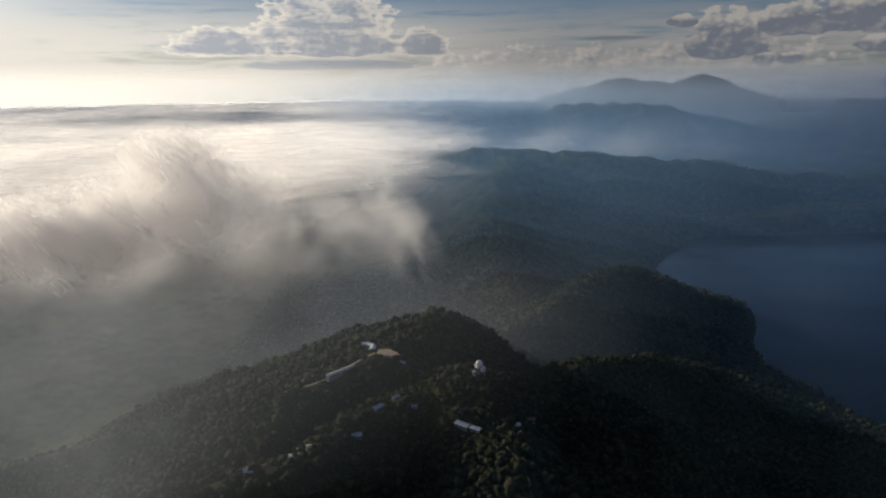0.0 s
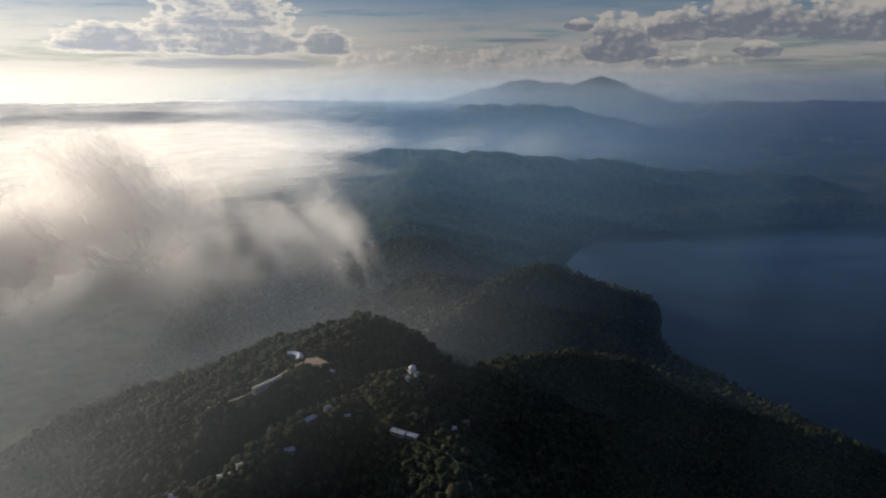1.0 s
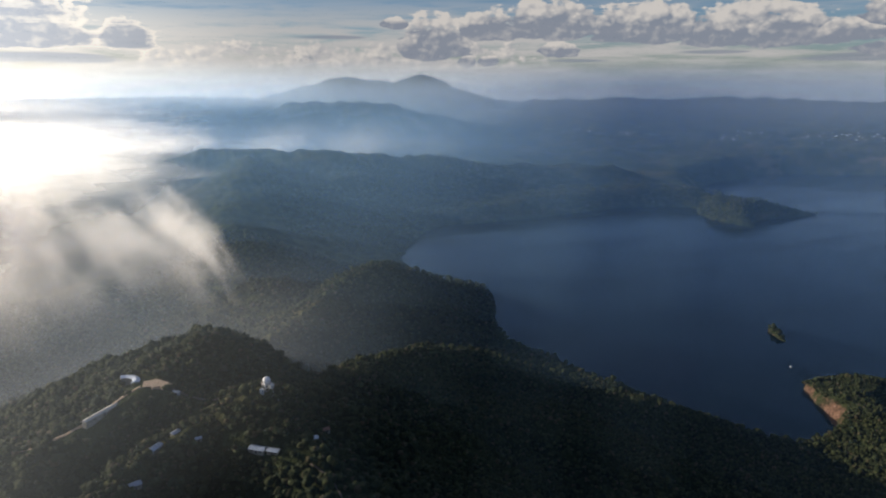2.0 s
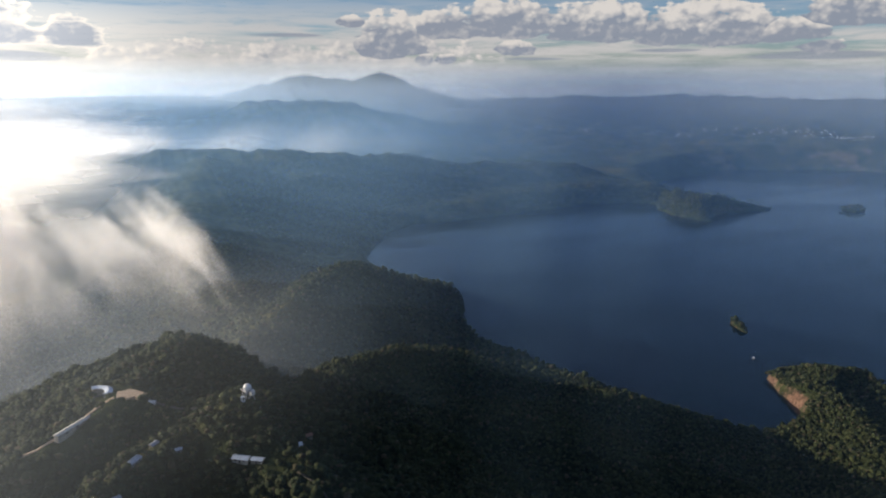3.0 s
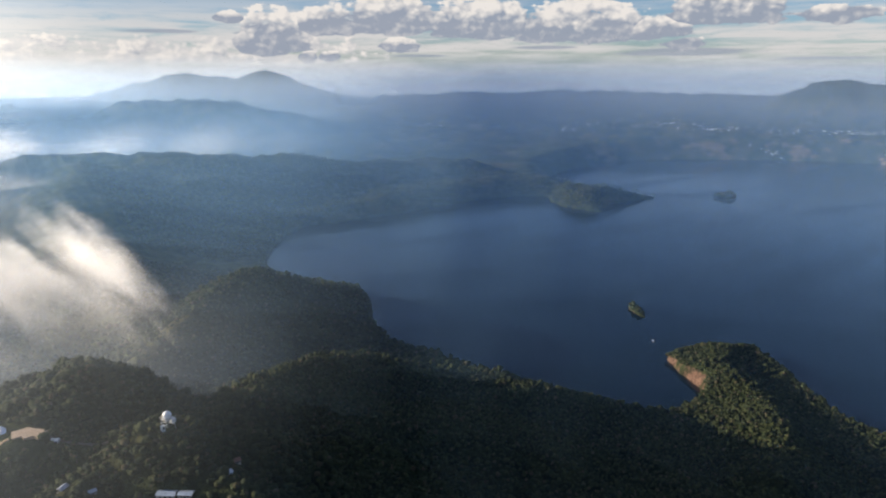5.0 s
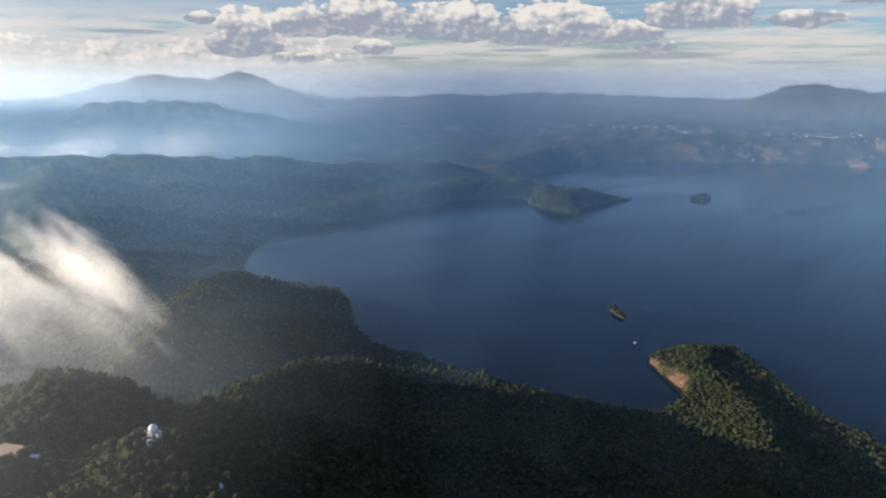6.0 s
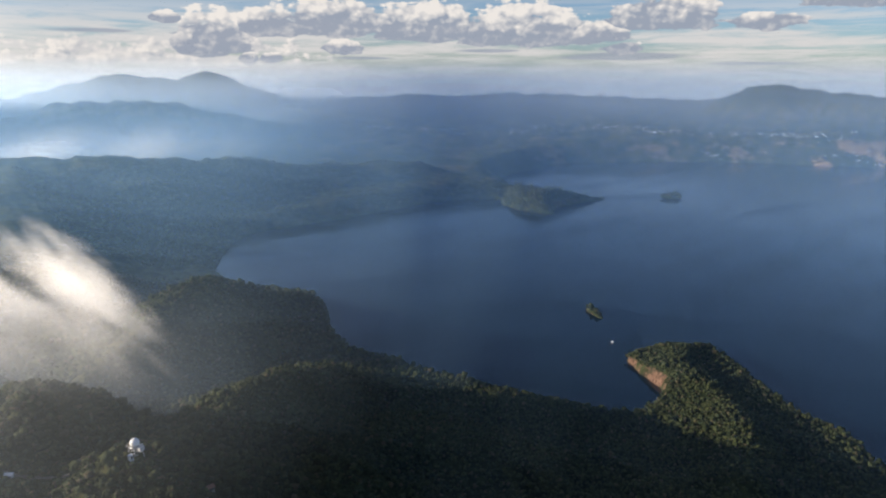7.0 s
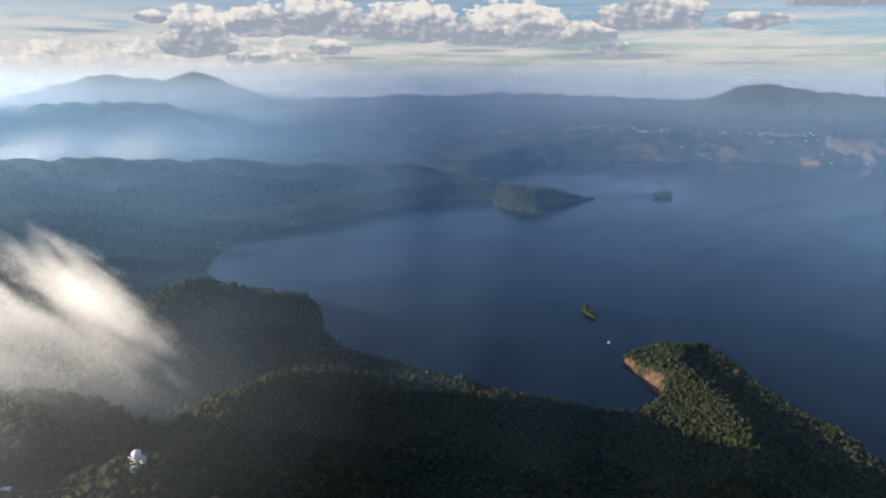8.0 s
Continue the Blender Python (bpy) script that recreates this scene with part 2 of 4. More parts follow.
M_GROUND = ground_material()
M_WATER = water_material()
M_LEAF = leaf_material("foliage", (0.040, 0.058, 0.024), (0.125, 0.145, 0.055), (0.19, 0.16, 0.09))
M_BARK = surface("bark", (0.07, 0.05, 0.035), (0.16, 0.12, 0.09), 0.8, 0.9, bump=0.05)

# ---------------------------------------------------------------- the lie of the land


def hash_grid(ix, iy, seed):
    h = (ix.astype(np.int64) * 374761393 + iy.astype(np.int64) * 668265263 + seed * 974711) & 0x7FFFFFFF
    h = ((h ^ (h >> 13)) * 1274126177) & 0x7FFFFFFF
    return ((h ^ (h >> 16)) & 0xFFFF) / 65535.0


def value_noise(x, y, seed):
    ix, iy = np.floor(x), np.floor(y)
    fx, fy = x - ix, y - iy
    fx, fy = fx * fx * fx * (fx * (fx * 6 - 15) + 10), fy * fy * fy * (fy * (fy * 6 - 15) + 10)
    a, b = hash_grid(ix, iy, seed), hash_grid(ix + 1, iy, seed)
    c, d = hash_grid(ix, iy + 1, seed), hash_grid(ix + 1, iy + 1, seed)
    return (a + (b - a) * fx) * (1 - fy) + (c + (d - c) * fx) * fy


def fbm(x, y, scale, octaves=4, seed=1, ridged=False):
    total, amp, norm = 0.0, 1.0, 0.0
    for k in range(octaves):
        v = value_noise(x / scale + 17.3 * k, y / scale - 9.1 * k, seed + k)
        v = 1 - np.abs(2 * v - 1) if ridged else v
        total, norm = total + amp * v, norm + amp
        amp, scale = amp * 0.5, scale * 0.5
    return total / norm


# ridges: crest points (x, y, z), flank slopes (left and right of the crest's run), roundness of the crest, extra drop close to it
RIDGES = [
    ([(-60, -500, 250), (10, -150, 236), (35, 120, 214), (33, 270, 209), (22, 340, 217), (11, 380, 229), (36, 420, 206), (58, 440, 194), (90, 478, 181), (119, 518, 173), (156, 550, 162), (178, 566, 156), (215, 578, 146), (260, 577, 122), (303, 575, 103), (350, 592, 72), (400, 625, 42), (440, 655, 18)], (0.48, 0.29), 8, (6, 46)),
    ([(8, 383, 227), (-16, 373, 220), (-42, 356, 219), (-64, 330, 219), (-80, 304, 219), (-104, 297, 214), (-130, 298, 206), (-161, 302, 196), (-260, 320, 160), (-420, 340, 110)], (0.60, 0.60), 6, 36),
    ([(8, 400, 222), (-18, 397, 222), (-38, 410, 225), (-52, 416, 225), (-62, 412, 221), (-71, 402, 220), (-82, 391, 219), (-100, 390, 213), (-125, 405, 203), (-159, 429, 186), (-204, 438, 170), (-288, 436, 146), (-327, 430, 136), (-480, 420, 100)], (0.62, 0.55), 6, 36),
    ([(-46, 426, 226), (-32, 444, 230), (-16, 466, 233), (-10, 500, 224), (2, 560, 198), (15, 640, 150), (50, 780, 95)], (0.46, 0.85), 20, 8),
    ([(50, 780, 90), (148, 880, 109), (205, 950, 111), (246, 1000, 113), (290, 1040, 107), (341, 1062, 84), (411, 1085, 48), (461, 1098, 36), (499, 1100, 24)], (0.55, 0.55), 9, 8),
    ([(150, 900, 80), (80, 1100, 95), (90, 1400, 125), (140, 1800, 150), (233, 2302, 172)], (0.45, 0.45), 22, 0),
    ([(-700, 2420, 130), (-400, 2380, 158), (-100, 2340, 168), (233, 2302, 172), (352, 2230, 170), (474, 2185, 178), (552, 2160, 156), (726, 2200, 142), (818, 2150, 142), (1032, 2080, 110), (1213, 2123, 96), (1444, 2033, 88), (1504, 1978, 70), (1659, 1933, 36), (1790, 1955, 12)], (0.40, 0.40), 25, 0),
    ([(1380, 1860, 46), (1500, 1640, 28), (1585, 1510, 28), (1690, 1465, 15), (1785, 1448, 3)], (0.40, 0.40), 18, 0),
    ([(480, 300, 64), (560, 330, 43), (640, 385, 32), (690, 450, 26), (735, 515, 26), (790, 548, 22), (835, 540, 14), (742, 596, 5)], (0.45, 0.6), 12, 0),
    ([(374, 3856, 193), (508, 3838, 222), (639, 3816, 268), (721, 3800, 278), (813, 3779, 263), (935, 3748, 268), (1034, 3720, 274), (1158, 3680, 255), (1257, 3645, 222), (1513, 3540, 171), (1747, 3424, 128)], (0.55, 0.55), 30, 0),
    ([(100, 4840, 150), (441, 4804, 225), (608, 4783, 264), (988, 4714, 365), (1140, 4677, 398), (1353, 4616, 398), (1475, 4576, 367), (1653, 4511, 422), (1731, 4480, 399), (1823, 4442, 342), (1981, 4370, 290), (2206, 4255, 235)], (0.60, 0.60), 20, 0),
    ([(3911, 2173, 300), (3966, 2065, 341), (4043, 1901, 353), (4090, 1792, 331), (4153, 1631, 314), (4207, 1474, 295), (4262, 1296, 268), (4295, 957, 228)], (0.75, 0.75), 12, 0),
    ([(2020, 4462, 207), (2519, 4188, 250), (2841, 3968, 268), (3147, 3720, 258), (3430, 3449, 285), (3806, 3010, 270), (4019, 2705, 250)], (0.50, 0.50), 40, 0),
    ([(-43, 4310, 226), (80, 4310, 256), (238, 4305, 234), (380, 4295, 202)], (0.50, 0.50), 30, 0),
]
SHORE_NEAR = [(472, 1484), (440, 1410), (430, 1290), (490, 1190), (525, 1130), (512, 1085), (482, 1020), (455, 950), (445, 900), (455, 850), (475, 810), (465, 765), (470, 725), (478, 670), (488, 635), (515, 570), (552, 522), (608, 494), (655, 496), (693, 516), (712, 555), (735, 605), (770, 608), (815, 592), (858, 545), (836, 480), (797, 440), (782, 405), (757, 370), (747, 325), (728, 288), (705, 262), (690, 220), (700, 100), (760, -100), (900, -350), (1300, -600)]
SHORE_FAR = [(5600, -600), (5000, 300), (4000, 800), (3501, 1112), (3287, 1342), (3269, 1437), (3094, 1694), (2913, 1873), (2743, 2014), (2480, 2148), (2294, 2194), (2207, 2089), (2036, 2091), (1854, 2009), (1700, 1850), (1640, 1680), (1690, 1530), (1790, 1457), (1793, 1444), (1697, 1452), (1566, 1458), (1500, 1420), (1464, 1386), (1443, 1518), (1466, 1598), (1532, 1677), (1449, 1732), (1329, 1765), (1186, 1758), (997, 1725), (885, 1727), (775, 1716), (684, 1731), (593, 1662), (515, 1552)]


def segment_distance(x, y, a, b):
    dx, dy = b[0] - a[0], b[1] - a[1]
    s = np.clip(((x - a[0]) * dx + (y - a[1]) * dy) / (dx * dx + dy * dy), 0, 1)
    return np.hypot(x - a[0] - s * dx, y - a[1] - s * dy), s


def shore_distance(x, y):
    """Metres from the shore, positive on land."""
    ring = SHORE_NEAR + SHORE_FAR
    best, inside = np.full(x.shape, 1e9), np.zeros(x.shape, bool)
    for a, b in zip(ring, ring[1:] + ring[:1]):
        best = np.minimum(best, segment_distance(x, y, a, b)[0])
        if a[1] != b[1]:
            inside ^= ((a[1] > y) != (b[1] > y)) & (x < (b[0] - a[0]) * (y - a[1]) / (b[1] - a[1]) + a[0])
    return np.where(inside, -best, best)


def land_height(x, y):
    x, y = np.asarray(x, float), np.asarray(y, float)
    wob = (fbm(x, y, 90, 3, 5) - 0.5) * 30
    wx_, wy_ = x + wob, y + (fbm(x, y, 90, 3, 11) - 0.5) * 30
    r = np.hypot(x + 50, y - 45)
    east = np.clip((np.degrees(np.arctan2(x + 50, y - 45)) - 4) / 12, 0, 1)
    # far plain drawn in and tilted up, to keep its angles from the lookout
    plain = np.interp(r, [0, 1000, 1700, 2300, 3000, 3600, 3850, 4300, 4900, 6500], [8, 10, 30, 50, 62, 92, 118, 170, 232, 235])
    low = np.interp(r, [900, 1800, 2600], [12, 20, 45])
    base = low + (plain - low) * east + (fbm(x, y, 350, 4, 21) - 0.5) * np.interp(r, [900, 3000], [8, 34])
    k = 4.0
    total = np.exp((base - 240) / k)
    crest_gap = np.full(x.shape, 1e3)
    for crest, slopes, round_, drop in RIDGES:
        near = np.full(x.shape, -1e3)
        drop_l, drop_r = drop if isinstance(drop, tuple) else (drop, drop)
        far_ridge = crest[0][1] > 3300 or crest[0][0] > 3000
        px, py = (x, y) if far_ridge else (wx_ * 0.6 + x * 0.4, wy_ * 0.6 + y * 0.4)
        for a, b in zip(crest, crest[1:]):
            d, s = segment_distance(px, py, a, b)
            side = np.clip(((b[0] - a[0]) * (py - a[1]) - (b[1] - a[1]) * (px - a[0])) / (math.hypot(b[0] - a[0], b[1] - a[1]) * (d + 8)) * 2, -1, 1)
            slope = slopes[0] + (slopes[1] - slopes[0]) * (0.5 - 0.5 * side)
            run = np.sqrt(d * d + round_ * round_) - round_
            near = np.maximum(near, a[2] + s * (b[2] - a[2]) - slope * run - (drop_l + (drop_r - drop_l) * (0.5 - 0.5 * side)) * (1 - np.exp(-run / 50)))
            crest_gap = np.minimum(crest_gap, d)
        total = total + np.exp((near - 240) / k)
    h = k * np.log(total) + 240
    gully = fbm(x, y, 120, 4, 31, True)
    away = np.where(r < 1300, np.clip(crest_gap / 40, 0.2, 1), 1)
    h = h + (gully - 0.62) * np.interp(r, [250, 480, 900, 1400, 3000], [26, 30, 26, 28, 40]) * np.clip((h - 10) / 60, 0.1, 1) * away + (fbm(x, y, 26, 3, 41) - 0.5) * 5
    sd = shore_distance(x + (fbm(x, y, 40, 3, 51) - 0.5) * 16, y + (fbm(x, y, 40, 3, 61) - 0.5) * 16)
    steep = np.interp(r, [600, 800, 1200, 1700, 3000], [1.2, 1.9, 1.7, 1.0, 0.8])
    cap = 1.0 + sd * steep
    m = np.clip(0.5 + (cap - h) / 16, 0, 1)
    h = cap + (h - cap) * m - 8 * m * (1 - m)
    h = np.where(sd < 0, np.maximum(sd * 0.5, -25) - 0.3, np.maximum(h, 0.25))
    for cx, cy, lx, ly, top, turn in ISLETS:
        c, s_ = math.cos(turn), math.sin(turn)
        u, v = ((x - cx) * c + (y - cy) * s_) / lx, (-(x - cx) * s_ + (y - cy) * c) / ly
        q = u * u + v * v + (fbm(x, y, 14, 3, 71) - 0.5) * 0.8
        h = np.where(q < 1.3, np.maximum(h, top * (1 - q)), h)
    return h


ISLETS = [(862, 760, 31, 7, 2.5, math.radians(68)), (1988, 1322, 36, 22, 13, -0.7), (1826, 1402, 24, 7, 3, -0.7)]


def spread(lo, hi, fine_lo, fine_hi, step, grow):
    mid = np.arange(fine_lo, fine_hi + step, step)
    out, s, v = [], step, fine_hi + step
    while v < hi:
        s = min(s * grow, 34)
        v += s
        out.append(v)
    before, s, v = [], step, fine_lo
    while v > lo:
        s = min(s * grow, 60)
        v -= s
        before.append(v)
    return np.concatenate([before[::-1], mid, out])


def sheet(name, xs, ys, zs, mat, keep=None):
    nx, ny = len(xs), len(ys)
    gx, gy = np.meshgrid(xs, ys)
    verts = np.stack([gx.ravel(), gy.ravel(), zs.ravel()], 1)
    i = np.arange(nx * ny).reshape(ny, nx)
    faces = np.stack([i[:-1, :-1], i[:-1, 1:], i[1:, 1:], i[1:, :-1]], -1).reshape(-1, 4)
    if keep is not None:
        faces = faces[keep[:-1, :-1].ravel()]
    return mesh_from(name, verts, faces, mat)


def mesh_from(name, verts, faces, mat, smooth=True):
    me = bpy.data.meshes.new(name)
    n, k = len(faces), faces.shape[1]
    me.vertices.add(len(verts))
    me.vertices.foreach_set("co", np.asarray(verts, np.float32).ravel())
    me.loops.add(n * k)
    me.loops.foreach_set("vertex_index", np.asarray(faces, np.int32).ravel())
    me.polygons.add(n)
    me.polygons.foreach_set("loop_start", np.arange(0, n * k, k, dtype=np.int32))
    me.polygons.foreach_set("use_smooth", np.full(n, smooth))
    me.update(calc_edges=True)
    me.materials.append(mat)
    return me


gx = spread(-5600, 5600, -330, 900, 4.0, 1.05)
gy = spread(-700, 5600, 200, 1250, 4.0, 1.04)
GX, GY = np.meshgrid(gx, gy)
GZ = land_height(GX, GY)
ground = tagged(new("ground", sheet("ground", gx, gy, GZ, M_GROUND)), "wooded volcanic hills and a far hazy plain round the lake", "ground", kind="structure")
water_x, water_y = np.array([380.0, 1000, 2000, 5600]), np.array([-700.0, 500, 1500, 2300])
water = tagged(new("water", sheet("water", water_x, water_y, np.zeros((4, 4)), M_WATER)), "calm dark blue crater lake with faint ripples", "lake", kind="structure")


def ground_at(x, y):
    return float(land_height(np.array([x]), np.array([y]))[0])


# ---------------------------------------------------------------- forest


def ico(level):
    bm = bmesh.new()
    bmesh.ops.create_icosphere(bm, subdivisions=level, radius=1.0)
    v = np.array([tuple(p.co) for p in bm.verts])
    f = np.array([[q.index for q in p.verts] for p in bm.faces])
    bm.free()
    return v, f


def crown_shape(rng, clumps, level):
    """Several uneven clumps of leaves round a centre: verts and triangles for a crown of radius about 1."""
    bv, bf = ico(level)
    vs, fs, base = [], [], 0
    for c in range(clumps):
        a, rr = rng.uniform(0, 6.283), (0.0 if c == 0 else rng.uniform(0.35, 0.75))
        size = rng.uniform(0.5, 0.72) if clumps > 1 else 0.95
        centre = np.array([math.cos(a) * rr, math.sin(a) * rr, rng.uniform(-0.15, 0.45)])
        lump = 1 + rng.normal(0, 0.17, len(bv))
        vs.append(bv * lump[:, None] * size * np.array([1, 1, 0.8]) + centre)
        fs.append(bf[(bv[bf][:, :, 2].max(1) > -0.35)] + base)
        base += len(bv)
    return np.concatenate(vs), np.concatenate(fs)


def forest_mesh(name, pts, sizes, templates, rng, mat):
    """All the crowns at pts joined into one mesh."""
    vs, fs, base = [], [], 0
    which = rng.integers(0, len(templates), len(pts))
    turn = rng.uniform(0, 6.283, len(pts))
    for k, (tv, tf) in enumerate(templates):
        sel = np.nonzero(which == k)[0]
        if not len(sel):
            continue
        c, s = np.cos(turn[sel])[:, None], np.sin(turn[sel])[:, None]
        sz = sizes[sel][:, None]
        tall = sz * rng.uniform(0.8, 1.3, (len(sel), 1))
        x = pts[sel, 0:1] + (tv[None, :, 0] * c - tv[None, :, 1] * s) * sz
        y = pts[sel, 1:2] + (tv[None, :, 0] * s + tv[None, :, 1] * c) * sz
        z = pts[sel, 2:3] + tv[None, :, 2] * tall + tall * 0.75
        vs.append(np.stack([x, y, z], -1).reshape(-1, 3))
        fs.append((tf[None] + (np.arange(len(sel)) * len(tv))[:, None, None]).reshape(-1, 3) + base)
        base += len(sel) * len(tv)
    return mesh_from(name, np.concatenate(vs), np.concatenate(fs), mat)


rng = np.random.default_rng(7)


def scatter(x0, x1, y0, y1, step, share=1.0):
    xs, ys = np.meshgrid(np.arange(x0, x1, step), np.arange(y0, y1, step))
    x = (xs + rng.uniform(-0.45, 0.45, xs.shape) * step).ravel()
    y = (ys + rng.uniform(-0.45, 0.45, ys.shape) * step).ravel()
    z = land_height(x, y)
    ok = (z > 0.6) & (rng.uniform(0, 1, x.shape) < share)
    # stony ground and very steep banks stay open
    ok &= (np.abs(land_height(x + 2, y) - land_height(x - 2, y)) < 4.6) | (x < 590)
    return np.stack([x, y, z], 1)[ok]

CLEAR = [(-45, 416, 9), (-57, 429, 9), (-58, 421, 6), (-62, 413, 5), (-66, 407, 6), (-71, 402, 6), (-76, 396, 6), (-81, 391, 6), (-63, 402, 5), (-69, 395, 5), (-50, 407, 5), (-43, 404, 5), (-90, 390, 3), (-34, 407, 4), (-27, 402, 3), (-19, 397, 3), (14, 374, 6), (14, 379, 4), (3, 342, 6), (10, 336.5, 5), (17, 335, 3), (-3, 352, 3), (-12, 354, 3), (34, 353, 4), (46, 378, 4), (-46, 354, 4), (-25, 361, 4), (-36, 366, 4), (-55, 331, 4), (-84, 311, 6), (-76, 313, 4), (-105, 298, 4), (-97, 302, 4), (248, 351, 3), (34, 300, 4), (34, 290, 4), (30, 310, 4), (34, 281, 4), (22, 322, 4), (14, 330, 4)]  # open spots: x, y, radius


def open_ground(p):
    ok = np.ones(len(p), bool)
    for cx, cy, r in CLEAR:
        ok &= np.hypot(p[:, 0] - cx, p[:, 1] - cy) > r
    return p[ok]


near_pts = open_ground(scatter(-190, 110, 262, 540, 4.2, 0.95))
outer_pts = np.concatenate([scatter(-330, -190, 262, 540, 5.0), scatter(-330, 110, 205, 262, 4.6), open_ground(scatter(110, 520, 205, 560, 3.9)), scatter(-330, 520, 540, 640, 4.0)])
cape_pts = scatter(520, 870, 200, 640, 4.2, 0.92)
near_shapes = [crown_shape(rng, int(rng.integers(2, 5)), 1) for _ in range(12)]
mid_shapes = [crown_shape(rng, 2, 1) for _ in range(8)]
in_plan = (np.abs(near_pts[:, 0] + 10) < 60) & (np.abs(near_pts[:, 1] - 370) < 60)
close_pts = near_pts[in_plan]
rest = near_pts[~in_plan]


def sizes_for(n, lo=2.0, hi=3.4):
    return rng.uniform(lo, hi, n) * rng.choice([1.0, 1.0, 1.0, 1.35], n)


forest_near = tagged(new("forest", forest_mesh("forest", rest, sizes_for(len(rest), 2.0, 3.5), near_shapes, rng, M_LEAF)), "dense green tropical forest covering the hilltop ridges", "forest", kind="stuff")
slope_pts = outer_pts
forest_cape = tagged(new("forest", forest_mesh("cape_forest", cape_pts, sizes_for(len(cape_pts), 1.2, 3.3), near_shapes, rng, M_LEAF)), "dry green woodland on the low cape above its red cliff", "forest", kind="stuff")
forest_slope = tagged(new("forest", forest_mesh("slope_forest", slope_pts, sizes_for(len(slope_pts), 1.4, 2.7), mid_shapes, rng, M_LEAF)), "dark forest covering the steep crater slope", "forest", kind="stuff")
far_pts = np.concatenate([scatter(-330, 620, 640, 1330, 8.0), scatter(835, 890, 720, 800, 4.0), scatter(1400, 1800, 1380, 1700, 13.0), scatter(1955, 2020, 1290, 1350, 7.0)])
wall_pts = scatter(200, 1560, 1420, 2130, 8.2)
wall_shapes = [crown_shape(rng, 1, 1) for _ in range(6)]
forest_wall = tagged(new("forest", forest_mesh("wall_forest", wall_pts, sizes_for(len(wall_pts), 2.2, 3.2), wall_shapes, rng, M_LEAF)), "hazy blue-green forest on the far crater wall", "forest", kind="stuff")
forest_far = tagged(new("forest", forest_mesh("far_forest", far_pts, sizes_for(len(far_pts), 2.6, 4.4), mid_shapes, rng, M_LEAF)), "distant forest on the headland and the islets", "forest", kind="stuff")


def part(name, bm, mat, parent, label=""):
    me = bpy.data.meshes.new(name)
    bm.to_mesh(me)
    bm.free()
    me.materials.append(mat)
    ob = new(name, me)
    ob.parent = parent
    if label:
        tagged(ob, label)
    return ob


def tube(bm, a, b, ra, rb, n=7):
    a, b = Vector(a), Vector(b)
    d = (b - a).normalized()
    side = d.orthogonal().normalized()
    other = d.cross(side)
    rings = []
    for p, r in ((a, ra), (b, rb)):
        rings.append([bm.verts.new(p + (side * math.cos(k * 6.2832 / n) + other * math.sin(k * 6.2832 / n)) * r) for k in range(n)])
    for k in range(n):
        bm.faces.new((rings[0][k], rings[0][(k + 1) % n], rings[1][(k + 1) % n], rings[1][k]))
    bm.faces.new(rings[1])
    bm.faces.new(rings[0][::-1])


def tree_kind(seed):
    """One broad-leaved tree with trunk, limbs and a crown of many clumps, about 5 m high."""
    r = np.random.default_rng(seed)
    root = new("tree")
    bm = bmesh.new()
    tube(bm, (0, 0, -0.6), (0.1, 0.05, 2.2), 0.2, 0.13)
    for k in range(5):
        a = k * 1.257 + r.uniform(-0.3, 0.3)
        tube(bm, (0.08, 0.04, r.uniform(1.2, 2.0)), (math.cos(a) * 1.5, math.sin(a) * 1.5, r.uniform(2.4, 3.4)), 0.09, 0.03, 5)
    part("trunk", bm, M_BARK, root)
    bv, bf = ico(1)
    vs, fs, base = [], [], 0
    for k in range(11):
        a, rr = r.uniform(0, 6.283), math.sqrt(r.uniform(0, 1)) * 1.8
        size = r.uniform(0.65, 1.15)
        c = np.array([math.cos(a) * rr, math.sin(a) * rr, 3.3 + r.uniform(-0.5, 0.9) - rr * 0.3])
        vs.append(bv * (1 + r.normal(0, 0.2, len(bv)))[:, None] * size * np.array([1, 1, 0.8]) + c)
        fs.append(bf + base)
        base += len(bv)
    crown = new("crown", mesh_from("crown", np.concatenate(vs), np.concatenate(fs), M_LEAF))
    crown.parent = root
    return root


kinds = [tree_kind(100 + k) for k in range(5)]
order = rng.permutation(len(close_pts))
single, more = close_pts[order[:290]], close_pts[order[290:]]
for k, (x, y, z) in enumerate(single):
    root = kinds[k % 5]
    m = Matrix.Translation((x, y, z)) @ Matrix.Rotation(rng.uniform(0, 6.28), 4, "Z") @ Matrix.Scale(rng.uniform(0.75, 1.2), 4)
    if k < 5:
        root.matrix_world = m
        tagged(root, "green broad-leaved tree on the wooded hillside", "tree", "trees on the hill")
    else:
        made = copy_thing(root, Matrix.Translation((x, y, z)) @ Matrix.Rotation(rng.uniform(0, 6.28), 4, "Z"))
        made.scale = [rng.uniform(0.75, 1.2)] * 3
forest_hill = tagged(new("forest", forest_mesh("hill_forest", more, sizes_for(len(more), 1.9, 3.3), near_shapes, rng, M_LEAF)), "thick bushes and small trees on the hilltop", "forest", kind="stuff")

# ---------------------------------------------------------------- clouds and haze


